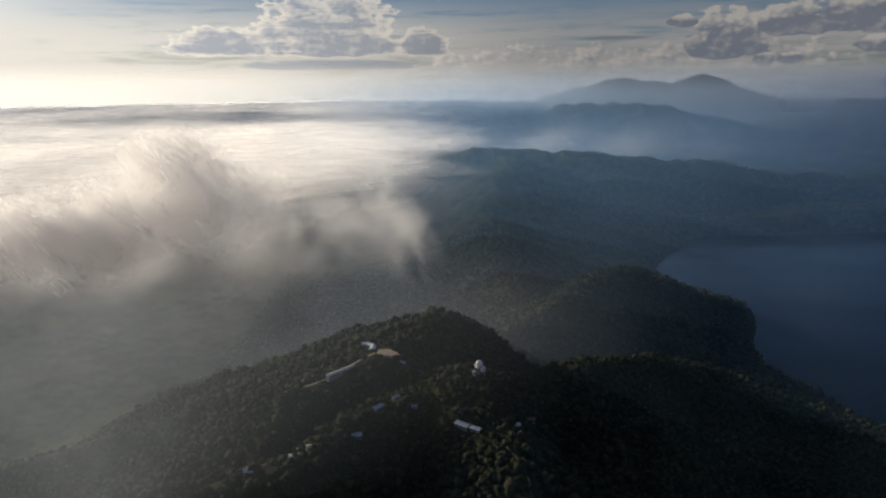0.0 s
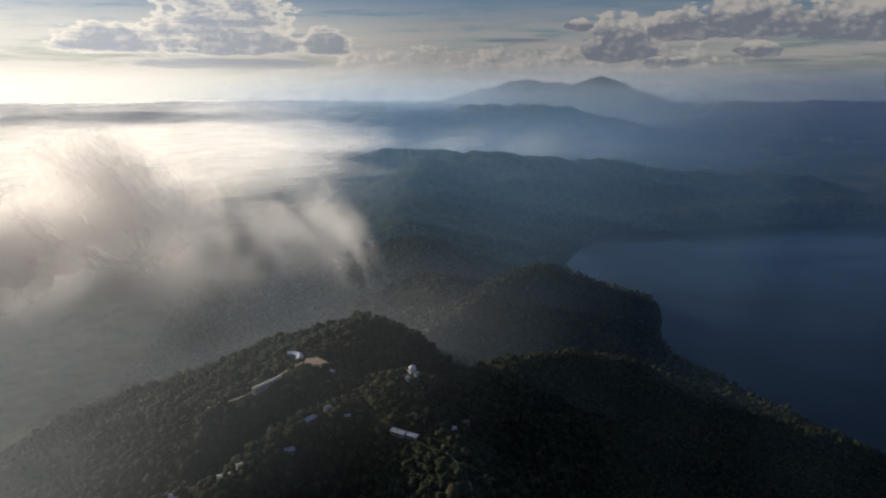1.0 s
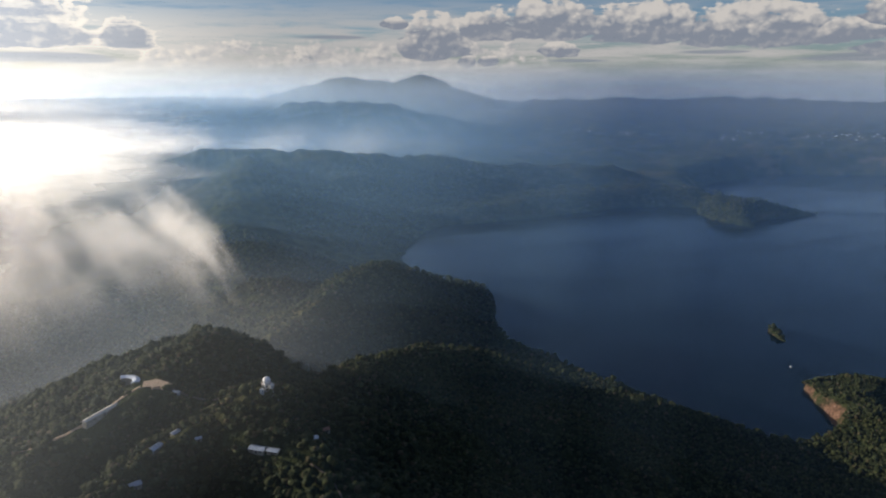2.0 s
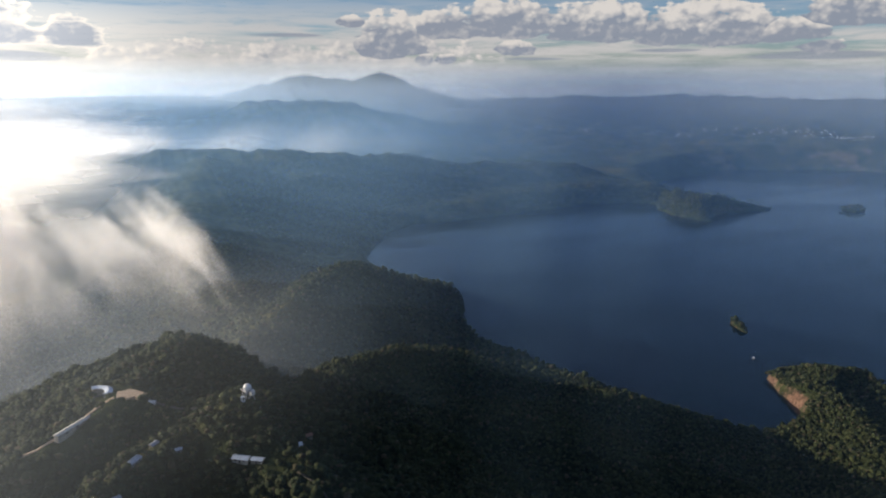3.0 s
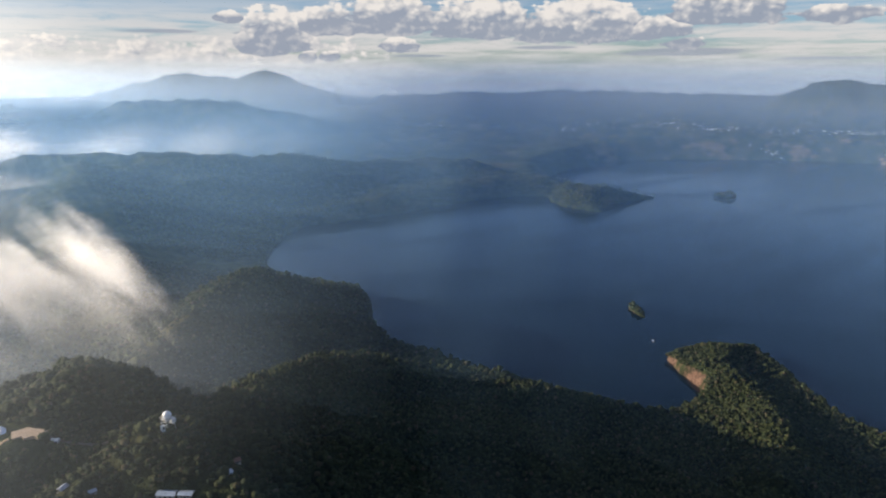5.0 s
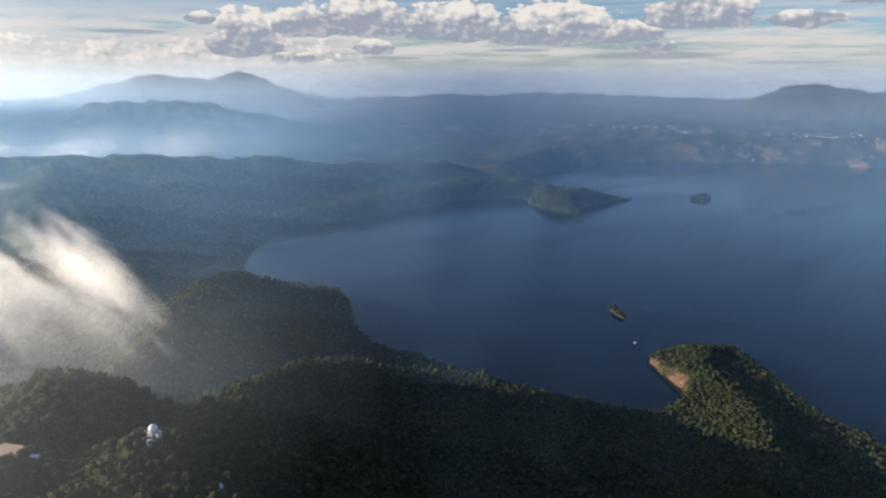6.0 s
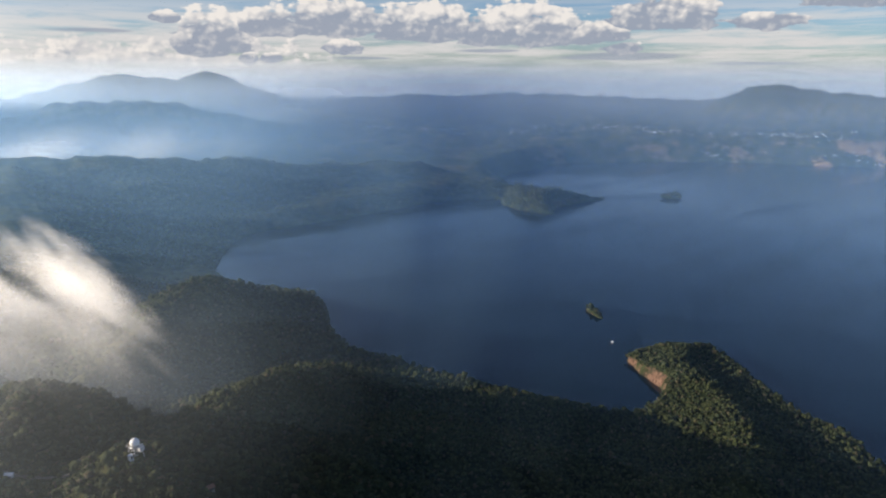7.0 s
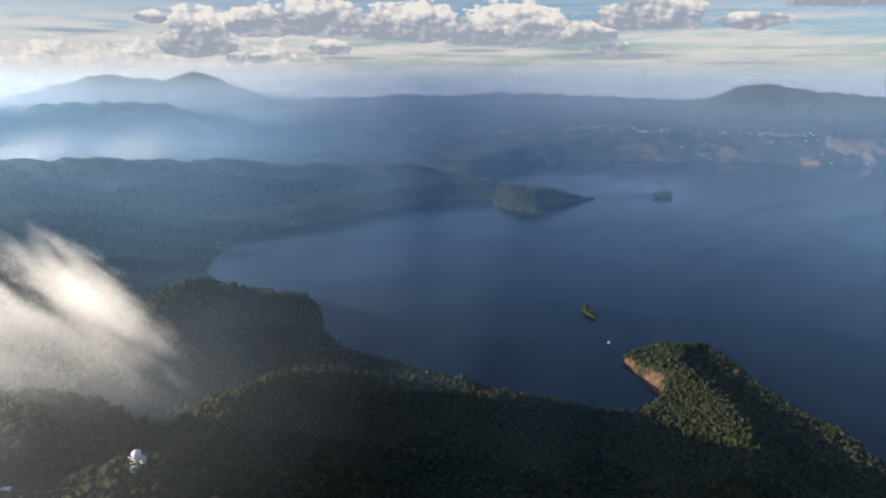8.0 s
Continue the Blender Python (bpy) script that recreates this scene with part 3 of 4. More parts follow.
def low_cloud_alpha(n, p):
    x, y, z = n.xyz(p)
    # height of the cloud's top along its length
    at = n.math("DIVIDE", n.math("ADD", x, 270.0), 280.0)
    top = n.ramp(at, [(0.0, 0.45), (0.30, 0.50), (0.42, 0.57), (0.554, 0.64), (0.607, 0.97), (0.671, 0.78), (0.75, 0.53), (0.80, 0.49), (0.84, 0.62), (0.886, 0.46), (0.929, 0.18), (0.96, 0.0)], "CARDINAL")
    top = n.math("ADD", 335.0, n.math("MULTIPLY", top, 55.0))
    wisps = n.noise(n.turned(p, (0, -0.8, 0), (0.018, 0.006, 0.05)), 1.0, 7.0, 0.66, 0.5)
    fine = n.noise(n.turned(p, (0, -0.9, 0), (0.05, 0.010, 0.12)), 1.0, 5.0, 0.62, 0.8)
    rag = n.math("ADD", n.math("MULTIPLY", n.math("SUBTRACT", wisps, 0.5), 38.0), n.math("MULTIPLY", n.math("SUBTRACT", fine, 0.5), 24.0))
    d = n.math("SUBTRACT", n.math("ADD", top, rag), z)
    thick = n.step(x, -45.0, -75.0)
    body = n.math("MULTIPLY", n.step(d, -1.0, 7.0), n.step(n.math("SUBTRACT", d, n.math("MULTIPLY", thick, 16.0)), 42.0, 10.0, 0.07, 1.0))
    foot = n.step(n.math("ADD", z, n.math("MULTIPLY", rag, 0.6)), 326.0, 352.0)
    ends = n.math("MULTIPLY", n.step(n.math("ADD", x, n.math("MULTIPLY", rag, 0.6)), 0.0, -20.0), n.step(x, -330.0, -220.0))
    line = n.math("SUBTRACT", y, n.math("MULTIPLY", n.math("ADD", x, 20.0), 0.2125))
    front = n.math("MULTIPLY", n.step(line, 212.0, 226.0), n.step(line, 284.0, 268.0))
    grain = n.step(n.math("ADD", n.math("MULTIPLY", wisps, 0.6), n.math("MULTIPLY", fine, 0.4)), 0.43, 0.55, 0.04, 1.0)
    grain = n.math("MAXIMUM", grain, n.math("MULTIPLY", thick, 0.5))
    a = n.math("MULTIPLY", n.math("MULTIPLY", body, foot), n.math("MULTIPLY", n.math("MULTIPLY", ends, front), grain))
    return n.math("MULTIPLY", a, n.step(x, -110.0, -50.0, 0.40, 0.075), clamp=True)


M_CLOUD = vapour("low_cloud", low_cloud_alpha, (0.80, 0.795, 0.80), 0.3)


def layers(name, mat, centre, heading, length, z0, z1, count, gap, nu=24, nz=10, sway=6.0):
    """A body of vapour, as many thin upright layers one behind another."""
    across = np.array([math.cos(heading), math.sin(heading)])
    along = np.array([-math.sin(heading), math.cos(heading)])
    vs, fs = [], []
    for k in range(count):
        u = np.linspace(-length / 2, length / 2, nu)
        z = np.linspace(z0, z1, nz)
        U, Z = np.meshgrid(u, z)
        off = (k - (count - 1) / 2) * gap + sway * np.sin(U / 60 + k * 0.9) * np.cos(Z / 45 + k)
        X = centre[0] + across[0] * U + along[0] * off
        Y = centre[1] + across[1] * U + along[1] * off
        i = np.arange(nu * nz).reshape(nz, nu) + k * nu * nz
        vs.append(np.stack([X, Y, Z], -1).reshape(-1, 3))
        fs.append(np.stack([i[:-1, :-1], i[:-1, 1:], i[1:, 1:], i[1:, :-1]], -1).reshape(-1, 4))
    return new(name, mesh_from(name, np.concatenate(vs), np.concatenate(fs), mat))


low_cloud = tagged(layers("low_cloud", M_CLOUD, (-150, 220), radians(12), 390, 312, 398, 15, 5.0, 30, 10, 4.0), "ragged white cloud drifting over the wooded ridge, lit from behind", "cloud", kind="stuff")


def mist_alpha(n, p):
    x, y, z = n.xyz(p)
    a = n.noise(n.scaled(p, (0.008, 0.008, 0.014)), 1.0, 5.0, 0.55, 0.3)
    up = n.math("MULTIPLY", n.step(z, 235.0, 130.0), n.step(z, -10.0, 60.0))
    side = n.step(n.math("ADD", x, n.math("MULTIPLY", n.math("SUBTRACT", a, 0.5), 260.0)), 240.0, -120.0)
    return n.math("MULTIPLY", n.math("MULTIPLY", up, side), n.step(a, 0.3, 0.7, 0.008, 0.03))


M_MIST = vapour("mist", mist_alpha, (0.80, 0.87, 0.97), 0.3)
mist = tagged(layers("mist", M_MIST, (-160, 730), radians(-8), 1100, 0, 250, 5, 50.0, 30, 10, 14.0), "thin grey mist filling the valley behind the ridge", "mist", kind="stuff")


def veil_alpha(n, p):
    x, y, z = n.xyz(p)
    a = n.noise(n.scaled(p, (0.012, 0.012, 0.010), (0, 0.5, 0)), 1.0, 5.0, 0.55, 0.4)
    up = n.math("MULTIPLY", n.step(z, 365.0, 315.0), n.step(n.math("SUBTRACT", z, n.math("MULTIPLY", x, 0.5)), 240.0, 330.0))
    side = n.math("MULTIPLY", n.step(n.math("ADD", x, n.math("MULTIPLY", n.math("SUBTRACT", a, 0.5), 120.0)), 170.0, -150.0), n.step(x, -420.0, -330.0))
    # denser to the far left, where it stands in for the sun's glare
    thicker = n.step(x, -70.0, -190.0, 1.0, 2.5)
    return n.math("MULTIPLY", n.math("MULTIPLY", n.math("MULTIPLY", up, side), thicker), n.step(a, 0.25, 0.75, 0.0055, 0.017))


# thin vapour, with the veiling glare of the sun put into its layers
M_VEIL = vapour("glare_veil", veil_alpha, (0.76, 0.86, 0.95), 0.5)
veil = tagged(layers("vapour_veil", M_VEIL, (-120, 262), radians(0), 640, 150, 365, 4, 16.0, 30, 10, 6.0), "faint veil of vapour under the cloud, also standing in for sun glare", "mist", kind="stuff")


def bank_alpha(n, p):
    x, y, z = n.xyz(p)
    a = n.noise(n.scaled(p, (0.0016, 0.0016, 0.006)), 1.0, 5.0, 0.55, 0.3)
    up = n.step(n.math("ADD", z, n.math("MULTIPLY", n.math("SUBTRACT", a, 0.5), 60.0)), 235.0, 120.0)
    side = n.step(n.math("SUBTRACT", x, n.math("MULTIPLY", y, 0.42)), 150.0, -900.0)
    return n.math("MULTIPLY", n.math("MULTIPLY", up, side), n.step(a, 0.2, 0.7, 0.08, 0.19))


M_BANK = vapour("fog_bank", bank_alpha, (0.80, 0.83, 0.86), 0.0)
fog_bank = tagged(layers("fog_bank", M_BANK, (200, 2950), radians(-12), 3600, 20, 260, 5, 170.0, 40, 8, 30.0), "pale fog lying in the lowland beyond the dark ridge", "fog", kind="stuff")


def haze_alpha(n, p):
    x, y, z = n.xyz(p)
    ex, ey = n.math("ADD", x, 50.0), n.math("SUBTRACT", y, 45.0)
    r = n.math("SQRT", n.math("ADD", n.math("POWER", ex, 2.0), n.math("POWER", ey, 2.0)))
    a = n.noise(n.scaled(p, (0.0012, 0.0012, 0.004)), 1.0, 4.0, 0.5)
    far = n.step(r, 3650.0, 3950.0)
    up = n.add("ShaderNodeMix", {0: far, 2: n.step(z, 470.0, 150.0), 3: n.step(z, 510.0, 300.0)}, data_type="FLOAT").outputs[0]
    # airlight put into the sheets: denser with distance, thinner to either side
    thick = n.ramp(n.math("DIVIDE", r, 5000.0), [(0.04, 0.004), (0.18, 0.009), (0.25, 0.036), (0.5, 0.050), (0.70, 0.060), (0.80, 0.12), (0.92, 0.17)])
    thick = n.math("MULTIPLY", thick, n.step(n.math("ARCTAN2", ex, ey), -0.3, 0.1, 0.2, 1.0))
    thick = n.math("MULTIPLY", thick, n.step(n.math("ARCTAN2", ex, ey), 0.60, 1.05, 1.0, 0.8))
    return n.math("MULTIPLY", n.math("MULTIPLY", up, n.step(a, 0.25, 0.75, 0.75, 1.25)), thick)


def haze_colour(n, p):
    """Tint of distance put into the haze sheets: blue over the lake, whiter over the plain."""
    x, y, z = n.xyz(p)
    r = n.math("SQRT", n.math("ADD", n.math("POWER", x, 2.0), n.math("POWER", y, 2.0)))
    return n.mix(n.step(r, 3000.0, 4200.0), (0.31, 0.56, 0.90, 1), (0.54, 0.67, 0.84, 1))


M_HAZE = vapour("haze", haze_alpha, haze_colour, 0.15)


def haze_sheets(depths):
    """Upright tinted curtains that stand in for the air's haze, one behind another, round the lookout."""
    az, z = np.radians(np.linspace(-62, 98, 161)), np.linspace(-2, 560, 12)
    vs, fs, base = [], [], 0
    for d in depths:
        A, Z = np.meshgrid(az, z)
        off = d + min(20, d * 0.03) * np.sin(A * 17 + d)
        vs.append(np.stack([-50 + np.sin(A) * off, 45 + np.cos(A) * off, Z], -1).reshape(-1, 3))
        i = np.arange(A.size).reshape(A.shape) + base
        fs.append(np.stack([i[:-1, :-1], i[:-1, 1:], i[1:, 1:], i[1:, :-1]], -1).reshape(-1, 4))
        base += A.size
    return mesh_from("haze", np.concatenate(vs), np.concatenate(fs), M_HAZE)


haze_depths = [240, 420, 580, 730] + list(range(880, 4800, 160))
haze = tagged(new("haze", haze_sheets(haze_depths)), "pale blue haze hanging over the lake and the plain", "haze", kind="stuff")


def deck_alpha(n, p):
    x, y, z = n.xyz(p)
    r = n.math("SQRT", n.math("ADD", n.math("POWER", x, 2.0), n.math("POWER", y, 2.0)))
    a = n.noise(n.scaled(p, (0.0022, 0.0022, 0.0)), 1.0, 6.0, 0.6, 0.4)
    az = n.math("ARCTAN2", x, y)
    edge = n.step(n.math("ADD", r, n.math("MULTIPLY", n.math("SUBTRACT", a, 0.5), 1500.0)), 900.0, 2300.0)
    side = n.step(n.math("ADD", az, n.math("MULTIPLY", n.math("SUBTRACT", a, 0.5), 0.35)), 0.08, -0.2)
    return n.math("MULTIPLY", n.math("MULTIPLY", edge, side), n.step(a, 0.25, 0.6, 0.55, 0.98))


M_DECK = vapour("cloud_deck", deck_alpha, (0.95, 0.94, 0.92), 0.35)
dx, dy = np.arange(-5600, 700, 24.0), np.arange(850, 5300, 24.0)
DX, DY = np.meshgrid(dx, dy)
puff = fbm(DX, DY, 420, 4, 81)
small = np.abs(2 * fbm(DX, DY, 170, 3, 91) - 1)
DZ = 148 + np.interp(np.hypot(DX, DY), [1000, 4900], [0, 62]) + np.interp(np.hypot(DX, DY), [2200, 3400], [0, 1]) * (np.maximum(puff - 0.42, 0) * 70 + (1 - small) * 26)
cloud_deck = tagged(new("cloud_deck", sheet("cloud_deck", dx, dy, DZ, M_DECK)), "sea of bright low cloud reaching the horizon under the sun", "cloud", kind="stuff")


def billow_alpha(n, p):
    x, y, z = n.xyz(p)
    r = n.math("SQRT", n.math("ADD", n.math("POWER", x, 2.0), n.math("POWER", y, 2.0)))
    a = n.noise(n.scaled(p, (0.0022, 0.0022, 0.006)), 1.0, 6.0, 0.6, 0.3)
    crest = n.math("ADD", n.step(r, 1100.0, 4800.0, 205.0, 276.0), n.math("MULTIPLY", n.math("SUBTRACT", a, 0.5), 60.0))
    body = n.step(n.math("SUBTRACT", crest, z), -10.0, 55.0)
    az = n.math("ARCTAN2", x, y)
    side = n.step(n.math("ADD", az, n.math("MULTIPLY", n.math("SUBTRACT", a, 0.5), 0.5)), 0.04, -0.22)
    near = n.step(n.math("ADD", r, n.math("MULTIPLY", n.math("SUBTRACT", a, 0.5), 900.0)), 950.0, 2400.0, 0.05, 0.7)
    return n.math("MULTIPLY", n.math("MULTIPLY", body, side), near)


M_BILLOW = vapour("sunlit_billows", billow_alpha, (0.95, 0.94, 0.92), 0.35)
billows = tagged(layers("cloud_billows", M_BILLOW, (-1500, 2900), radians(22), 6400, 150, 320, 36, 100.0, 60, 8, 30.0), "bright sunlit fog over the sea of low cloud", "cloud", kind="stuff")

# ---------------------------------------------------------------- buildings and paths
M_WHITE = surface("white_paint", (0.62, 0.61, 0.58), (0.82, 0.81, 0.79), 0.5, 0.55)
M_DOME = surface("dome_panels", (0.74, 0.73, 0.70), (0.84, 0.83, 0.81), 0.7, 0.4)
M_STEEL = surface("galvanised_steel", (0.42, 0.42, 0.42), (0.6, 0.6, 0.6), 1.5, 0.45, 0.6)
M_CREAM = surface("cream_roof", (0.52, 0.47, 0.38), (0.70, 0.65, 0.55), 0.6, 0.5)
M_BLUE = surface("blue_roof", (0.24, 0.29, 0.36), (0.46, 0.52, 0.60), 0.8, 0.4)
M_GREY = surface("zinc_roof", (0.42, 0.45, 0.50), (0.62, 0.65, 0.70), 0.9, 0.4, 0.3)
M_RUST = surface("rusty_roof", (0.22, 0.10, 0.06), (0.40, 0.20, 0.13), 0.8, 0.75)
M_WALL = surface("plastered_wall", (0.22, 0.20, 0.17), (0.38, 0.35, 0.30), 0.6, 0.85)
M_DARK = surface("dark_opening", (0.02, 0.02, 0.025), (0.05, 0.05, 0.055), 1.0, 0.3)
M_TAN = surface("beaten_earth", (0.36, 0.26, 0.17), (0.56, 0.42, 0.30), 0.35, 0.95, bump=0.05)
M_DIRT = surface("dirt_track", (0.09, 0.08, 0.06), (0.18, 0.155, 0.12), 0.5, 0.95, bump=0.06)


def box(bm, x0, x1, y0, y1, z0, z1, bevel=0.03):
    v = [bm.verts.new((x, y, z)) for z in (z0, z1) for y in (y0, y1) for x in (x0, x1)]
    for f in ((0, 2, 3, 1), (4, 5, 7, 6), (0, 1, 5, 4), (1, 3, 7, 5), (3, 2, 6, 7), (2, 0, 4, 6)):
        bm.faces.new([v[k] for k in f])


def boxed(*sizes):
    bm = bmesh.new()
    box(bm, *sizes)
    bmesh.ops.bevel(bm, geom=bm.edges[:], offset=0.03, segments=1, affect="EDGES")
    return bm


def ribbed_slope(length, y0, z0, y1, z1, thick=0.06, rib=0.45):
    """A roof slope of ribbed metal sheet."""
    bm = bmesh.new()
    n = max(4, int(length / rib))
    rows = []
    for k in range(n + 1):
        x = -length / 2 + length * k / n
        lift = 0.05 if k % 2 else 0.0
        rows.append([bm.verts.new((x, y, z + dz)) for y, z, dz in ((y0, z0, lift + thick), (y1, z1, lift + thick), (y1, z1, 0), (y0, z0, 0))])
    for a, b in zip(rows, rows[1:]):
        for k in range(4):
            bm.faces.new((a[k], b[k], b[(k + 1) % 4], a[(k + 1) % 4]))
    bm.faces.new(rows[0][::-1])
    bm.faces.new(rows[-1])
    return bm


def house(x, y, turn, length, width, wall, rise, roof, label, group="", walls=None, name="house", sink=1.3):
    """A small gabled house: walls with door and windows, and two roof slopes."""
    root = new(name)
    root.matrix_world = pose(x, y, ground_at(x, y) - sink, 0, 0, turn)
    l, w = length / 2, width / 2
    bm = boxed(-l, l, -w, w, -1.5, wall)
    for s in (-1, 1):
        v = [bm.verts.new(p) for p in ((s * l, -w, wall), (s * l, w, wall), (s * l, 0, wall + rise))]
        bm.faces.new(v)
    part("wall", bm, walls or M_WALL, root)
    e = 0.35
    part("roof_slope", ribbed_slope(length + 2 * e, -w - e, wall - rise * e / w, 0.0, wall + rise), roof, root)
    part("roof_slope", ribbed_slope(length + 2 * e, w + e, wall - rise * e / w, 0.0, wall + rise), roof, root)
    for s in (-1, 1):
        part("door", boxed(-0.45, 0.45, s * w - 0.03, s * w + 0.03, 0.3, min(2.3, wall - 0.1)), M_DARK, root)
        for k in (-0.55, 0.55):
            part("window", boxed(k * l - 0.5, k * l + 0.5, s * w - 0.03, s * w + 0.03, 1.1, min(2.0, wall - 0.2)), M_DARK, root)
    return tagged(root, label, "house", group)


# the radar on the hilltop
def radar(x, y):
    root = new("radar_dome")
    root.matrix_world = pose(x, y, ground_at(x, y) - 0.4, 0, 0, 22)
    zc, r = 5.9, 2.2
    bm = bmesh.new()
    bmesh.ops.create_icosphere(bm, subdivisions=3, radius=r)
    bmesh.ops.delete(bm, geom=[v for v in bm.verts if v.co.z < -r * 0.62], context="VERTS")
    bmesh.ops.translate(bm, verts=bm.verts[:], vec=(0, 0, zc))
    dome = part("dome", bm, M_DOME, root, "white panelled radar dome")
    for f in dome.data.polygons:
        f.use_smooth = False
    bm = bmesh.new()
    tube(bm, (0, 0, zc - 2.0), (0, 0, zc - 1.5), 2.05, 2.05, 24)
    part("collar", bm, M_STEEL, root)
    part("platform", boxed(-2.2, 2.2, -2.2, 2.2, 3.75, 3.95), M_STEEL, root)
    for sx in (-1, 1):
        for sy in (-1, 1):
            bm = bmesh.new()
            tube(bm, (sx * 2.6, sy * 2.6, -2), (sx * 1.8, sy * 1.8, 3.8), 0.16, 0.13, 8)
            part("leg", bm, M_STEEL, root)
    for k in range(4):
        a, b = [(2.3, 2.3), (-2.3, 2.3), (-2.3, -2.3), (2.3, -2.3)][k], [(2.3, 2.3), (-2.3, 2.3), (-2.3, -2.3), (2.3, -2.3)][(k + 1) % 4]
        for z0, z1 in ((0.0, 1.9), (1.9, 3.7)):
            bm = bmesh.new()
            tube(bm, (*a, z0), (*b, z1), 0.08, 0.08, 6)
            part("brace", bm, M_WHITE, root)
        bm = bmesh.new()
        tube(bm, (*[v * 1.12 for v in a], 5.0), (*[v * 1.12 for v in b], 5.0), 0.05, 0.05, 6)
        part("handrail", bm, M_STEEL, root)
        bm = bmesh.new()
        tube(bm, (*[v * 1.12 for v in a], 4.0), (*[v * 1.12 for v in a], 5.0), 0.05, 0.05, 6)
        part("rail_post", bm, M_STEEL, root)
    cabin = part("cabin", boxed(0.9, 3.2, -2.4, 0.4, 1.2, 3.6), M_WHITE, root, "white equipment cabin under the dome")
    part("cabin_window", boxed(1.2, 1.8, -2.46, -2.38, 2.2, 2.8), M_DARK, cabin)
    part("cabin_door", boxed(2.3, 2.95, -2.46, -2.38, 1.3, 3.2), M_STEEL, cabin)
    return tagged(root, "white radar dome on a steel tower above the trees", "radar tower")


radar(14.0, 379.0)
for hx, hy, ht in ((10.5, 374.0, 25), (18.6, 375.0, 18)):
    hut = new("equipment_hut")
    hut.matrix_world = pose(hx, hy, ground_at(hx, hy) - 0.2, 0, 0, ht)
    part("wall", boxed(-0.9, 0.9, -0.7, 0.7, -1, 2.3), M_WHITE, hut)
    part("roof", boxed(-1.05, 1.05, -0.85, 0.85, 2.3, 2.45), M_WHITE, hut)
    part("door", boxed(-0.4, 0.4, -0.75, -0.68, 0.2, 2.0), M_DARK, hut)
    tagged(hut, "small white equipment hut beside the radar tower", "hut", "huts by the radar")


def ribbon(name, pts, width, mat, label, category, lift=0.35, steps=14):
    """A path that follows the ground through the given places."""
    P = [Vector((*p, 0)) for p in pts]
    line = []
    for a, b in zip(P, P[1:]):
        line += [a.lerp(b, k / steps) for k in range(steps)]
    line.append(P[-1])
    line = [(line[max(i - 5, 0)] + line[i] + line[min(i + 5, len(line) - 1)]) / 3 for i in range(len(line))]
    bm = bmesh.new()
    prev = None
    for i, p in enumerate(line):
        d = (line[min(i + 1, len(line) - 1)] - line[max(i - 1, 0)]).normalized()
        s = Vector((-d.y, d.x, 0)) * width * 0.5 * (1 + 0.25 * noise.noise(p * 0.3))
        z = max(ground_at(*(p + s).xy), ground_at(*p.xy), ground_at(*(p - s).xy)) + lift
        row = [bm.verts.new((*(p + s).xy, z)), bm.verts.new((*(p - s).xy, z)), bm.verts.new((*(p - s * 1.2).xy, z - 1.2)), bm.verts.new((*(p + s * 1.2).xy, z - 1.2))]
        if prev:
            for k in range(4):
                bm.faces.new((prev[k], row[k], row[(k + 1) % 4], prev[(k + 1) % 4]))
        prev = row
    me = bpy.data.meshes.new(name)
    bm.to_mesh(me)
    bm.free()
    me.materials.append(mat)
    return tagged(new(name, me), label, category, kind="structure")


ribbon("path", [(-39, 412), (-33, 408), (-26, 402), (-18, 397), (-11, 394)], 1.8, M_DIRT, "pale dirt path along the crest of the hill", "path")
ribbon("path", [(-52, 414), (-60, 412.5), (-67, 407.5), (-77, 398), (-88, 391), (-102, 391), (-125, 405)], 1.5, M_TAN, "pale dirt path along the wooded ridge", "path")
ribbon("path", [(34, 262), (34, 284), (35, 296), (31, 308), (24, 322)], 0.9, M_DIRT, "narrow dirt track winding up to the houses", "path")
ribbon("path", [(30, 340), (34, 350), (36, 362), (44, 374)], 0.9, M_DIRT, "narrow dirt track winding up to the houses", "path")

# the levelled yard on the ridge
bm = bmesh.new()
yard_z = max(ground_at(x, y) for x, y in ((-49, 420), (-50, 413), (-42, 409), (-38, 413), (-45, 421))) + 0.2
outline = [(x + 6.5, y + 8.5) for x, y in ((-58, 413), (-58.5, 404.5), (-54, 405), (-53.5, 402), (-49, 402.5), (-48, 400), (-42.5, 404), (-45, 407), (-51, 414), (-54, 413))]
top = [bm.verts.new((x, y, yard_z)) for x, y in outline]
low = [bm.verts.new((x, y, yard_z - 3)) for x, y in outline]
bm.faces.new(top)
for k in range(len(outline)):
    bm.faces.new((top[k], low[k], low[(k + 1) % len(outline)], top[(k + 1) % len(outline)]))
bmesh.ops.recalc_face_normals(bm, faces=bm.faces[:])
me = bpy.data.meshes.new("yard")
bm.to_mesh(me)
bm.free()
me.materials.append(M_TAN)
tagged(new("yard", me), "levelled yard of orange-tan earth on the ridge", "yard", kind="structure")


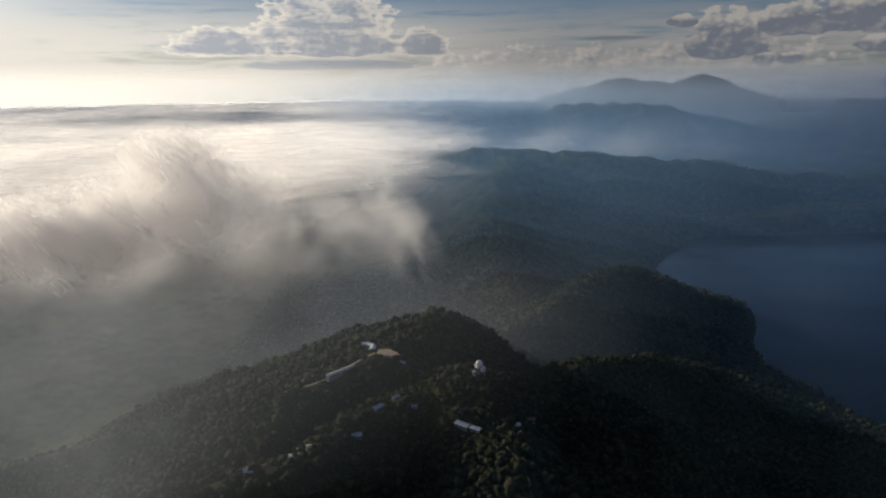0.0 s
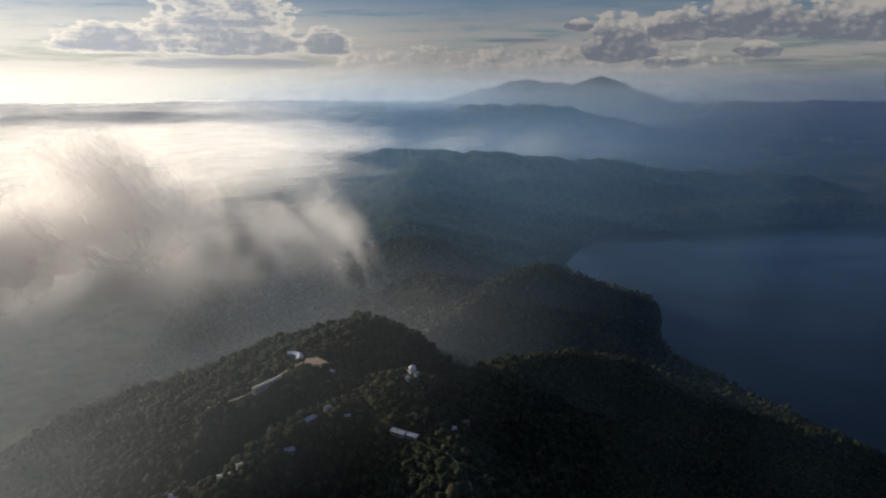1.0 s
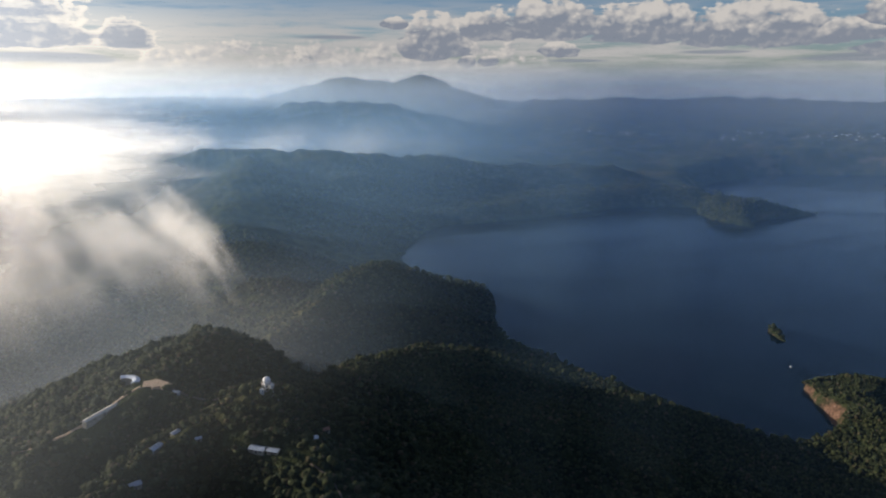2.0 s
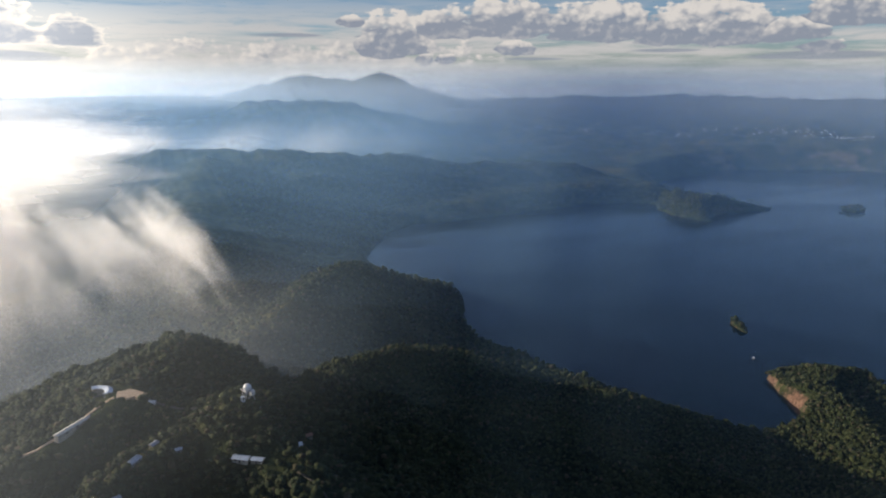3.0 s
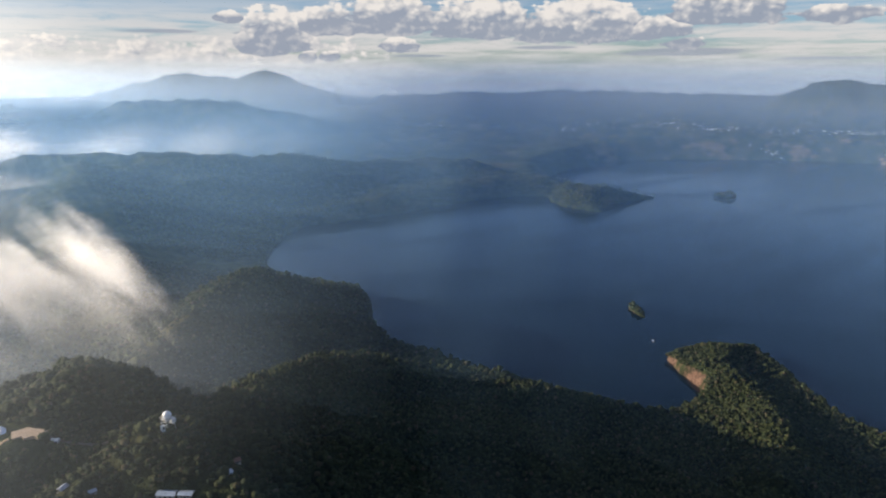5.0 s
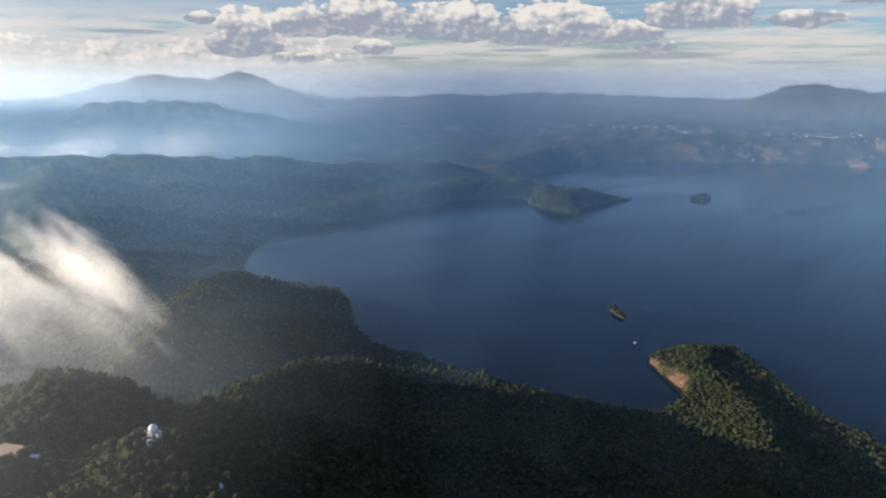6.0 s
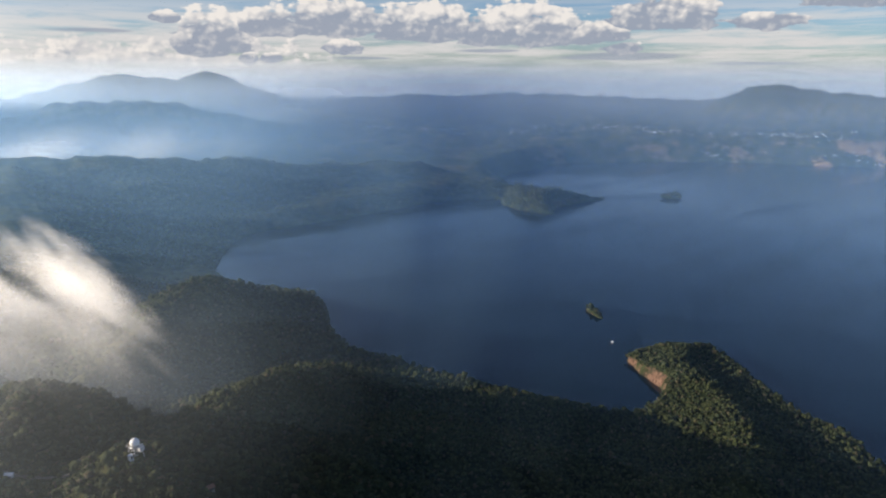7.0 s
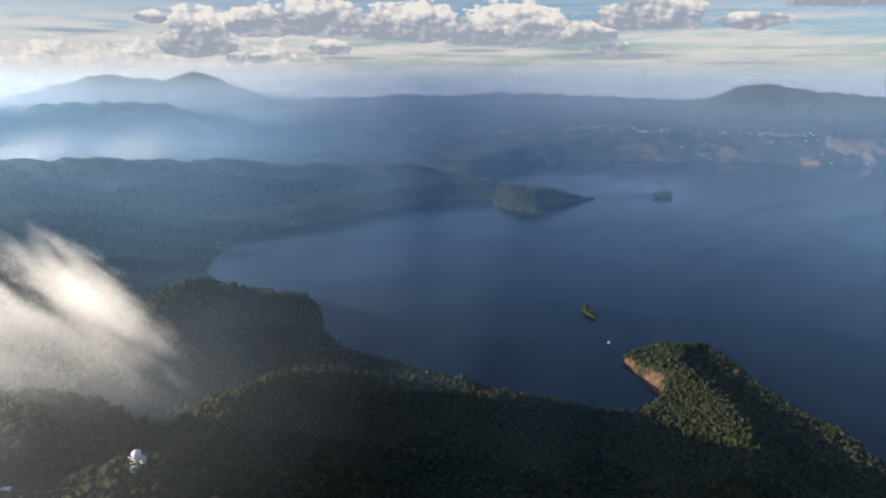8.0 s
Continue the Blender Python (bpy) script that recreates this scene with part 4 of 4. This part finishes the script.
def curved_hall():
    """A building on a curved plan with a pale blue-white roof."""
    root = new("curved_hall")
    cx, cy, ra, rb = -63.5, 427.0, 6.2, 9.6
    z = ground_at(-56, 429) + 0.3
    root.matrix_world = pose(cx, cy, z)
    bm, roof = bmesh.new(), bmesh.new()
    prev = prev_r = None
    for k in range(15):
        a = radians(-32 + 130 * k / 14)
        c, s = math.cos(a), math.sin(a)
        row = [bm.verts.new((c * r, s * r, h)) for r, h in ((ra, -3), (ra, 2.6), (rb, 2.6), (rb, -3))]
        row_r = [roof.verts.new((c * r, s * r, h)) for r, h in ((ra - 0.5, 2.6), (ra - 0.5, 2.75), ((ra + rb) / 2, 3.6), (rb + 0.5, 2.75), (rb + 0.5, 2.6))]
        if prev:
            for i in range(4):
                bm.faces.new((prev[i], row[i], row[(i + 1) % 4], prev[(i + 1) % 4]))
            for i in range(5):
                roof.faces.new((prev_r[i], row_r[i], row_r[(i + 1) % 5], prev_r[(i + 1) % 5]))
        else:
            bm.faces.new(row[::-1])
            roof.faces.new(row_r[::-1])
        prev, prev_r = row, row_r
    bm.faces.new(prev)
    roof.faces.new(prev_r)
    part("wall", bm, M_WALL, root)
    part("roof", roof, M_PALE, root, "pale blue-white metal roof")
    for k in range(6):
        a = radians(-22 + 20 * k)
        bm = boxed(-0.05, 0.05, -0.5, 0.5, 0.9, 2.0)
        bmesh.ops.transform(bm, matrix=Matrix.Rotation(a, 4, "Z") @ Matrix.Translation((rb + 0.02, 0, 0)), verts=bm.verts[:])
        part("window", bm, M_DARK, root)
    return tagged(root, "curved hall with a pale blue-white roof beside the yard", "building")


M_PALE = surface("pale_roof", (0.60, 0.66, 0.74), (0.78, 0.82, 0.86), 0.6, 0.4)
curved_hall()
house(-72.5, 400.0, 47, 24.5, 3.0, 2.7, 0.5, M_CREAM, "long low building with a cream-white metal roof along the ridge", name="long_building", sink=0.9)
house(3.2, 342.0, -38, 8.6, 4.6, 2.3, 0.7, M_BLUE, "house with a light blue metal roof beside the track", "houses on the hill")
house(10.2, 336.5, -38, 6.2, 3.4, 2.2, 0.6, M_BLUE, "house with a light blue metal roof beside the track", "houses on the hill")
house(34, 353, 12, 4.6, 3.2, 2.4, 0.7, M_WHITE, "small white-roofed house among dark trees", "houses on the hill", M_WHITE)
house(46, 378, 5, 4.4, 3.2, 2.4, 0.8, M_RUST, "small house with a rust-brown roof among trees", "houses on the hill")
house(-46, 354, 50, 8.0, 3.6, 2.5, 0.8, M_GREY, "house with a grey zinc roof on the lit crest", "houses on the hill")
house(-36, 367, 42, 4.4, 2.8, 2.3, 0.7, M_GREY, "house with a grey zinc roof on the lit crest", "houses on the hill")
house(-25, 361, 10, 3.0, 2.4, 2.1, 0.6, M_GREY, "small hut with a grey zinc roof among trees", "houses on the hill")
house(-55, 331, 20, 5.0, 3.8, 2.5, 0.8, M_GREY, "house with a grey zinc roof on the lit crest", "houses on the hill")
house(-84, 312, 14, 7.2, 4.4, 2.4, 0.6, M_CREAM, "house with a cream-white roof on the ridge above the valley", "houses on the hill")
house(-76.5, 314, 24, 4.4, 3.0, 2.2, 0.5, M_CREAM, "small cream-roofed outbuilding beside the larger house", "houses on the hill")
house(-105, 299, 10, 4.4, 3.4, 2.5, 0.8, M_GREY, "house with a grey zinc roof on the ridge", "houses on the hill")
house(-97, 303, 20, 4.0, 3.0, 2.4, 0.8, M_RUST, "small house with a rust-brown roof among trees", "houses on the hill")
house(-34, 406, -30, 3.0, 2.4, 2.2, 0.6, M_WHITE, "small white hut beside the crest path", "houses on the hill", M_WHITE)
house(248, 351, 15, 3.4, 2.6, 2.3, 0.6, M_WHITE, "small white hut alone on the dark slope", "houses on the hill", M_WHITE)

# a boat on the lake
boat = new("boat")
boat.matrix_world = pose(777, 658.6, 0, 0, 0, 65)
bm = bmesh.new()
ring = []
for k in range(9):
    t = k / 8
    w = 0.95 * math.sin(math.pi * min(1.0, 0.25 + 0.75 * (1 - t))) ** 0.6 if k < 8 else 0.03
    ring.append([bm.verts.new((-2.6 + 5.2 * t, s * w * f, z)) for s, f, z in ((-1, 1, 0.75), (-1, 0.55, -0.2), (1, 0.55, -0.2), (1, 1, 0.75))])
for a, b in zip(ring, ring[1:]):
    for k in range(3):
        bm.faces.new((a[k], b[k], b[k + 1], a[k + 1]))
bm.faces.new(ring[0])
part("hull", bm, M_WHITE, boat)
part("bench", boxed(-0.6, -0.2, -0.8, 0.8, 0.4, 0.5), M_BARK, boat)
part("awning", boxed(-1.6, 0.8, -0.85, 0.85, 1.9, 2.0), M_WHITE, boat)
for sx in (-1.5, 0.7):
    for sy in (-0.75, 0.75):
        bm = bmesh.new()
        tube(bm, (sx, sy, 0.3), (sx, sy, 1.95), 0.04, 0.04, 5)
        part("awning_post", bm, M_STEEL, boat)
tagged(boat, "small white boat with an awning on the lake", "boat")

# a bright yellow-green tree by the radar
M_LIME = leaf_material("bright_foliage", (0.10, 0.14, 0.02), (0.20, 0.22, 0.04), (0.22, 0.2, 0.06))
lime = copy_thing(kinds[0], Matrix.Translation((29, 409, ground_at(29, 409))))
lime.scale = (1.5, 1.5, 1.3)
for child in lime.children:
    if child.name.startswith("crown"):
        child.data = child.data.copy()
        child.data.materials[0] = M_LIME
tagged(lime, "bright yellow-green tree beside the radar tower", "tree")

# far towns on the plain
TOWN = surface("town_walls", (0.34, 0.31, 0.27), (0.64, 0.61, 0.57), 0.05, 0.8)
rt = np.random.default_rng(11)
vs, fs, base = [], [], 0
cube_v = np.array([(x, y, z) for z in (0, 1) for y in (-0.5, 0.5) for x in (-0.5, 0.5)])
cube_f = np.array(((0, 2, 3, 1), (4, 5, 7, 6), (0, 1, 5, 4), (1, 3, 7, 5), (3, 2, 6, 7), (2, 0, 4, 6)))
for az, daz, r, dr, n in ((23.5, 3.0, 3900, 60, 60), (42, 6.0, 3750, 40, 70), (57, 6.5, 3820, 35, 190), (66.5, 3.0, 3860, 40, 120), (61.0, 1.2, 3560, 12, 14), (71.5, 4, 3700, 60, 60), (33, 6, 3850, 60, 50), (50, 12, 3900, 60, 110)):
    for k in range(n):
        a, d = radians(az + rt.normal(0, daz / 2)), r + rt.normal(0, dr)
        x, y = -50 + math.sin(a) * d, 45 + math.cos(a) * d
        z = ground_at(x, y)
        if z < 1.5:
            continue
        c, s = math.cos(a), math.sin(a)
        w, l, h = rt.uniform(2.5, 9), rt.uniform(2.5, 6), rt.uniform(0.8, 1.8)
        v = cube_v * (w, l, h + 3) - (0, 0, 3)
        vs.append(np.stack([x + v[:, 0] * c + v[:, 1] * s, y - v[:, 0] * s + v[:, 1] * c, z + v[:, 2]], 1))
        fs.append(cube_f + base)
        base += 8
tagged(new("town", mesh_from("town", np.concatenate(vs), np.concatenate(fs), TOWN, False)), "pale specks of distant towns on the hazy plain", "town", kind="stuff")
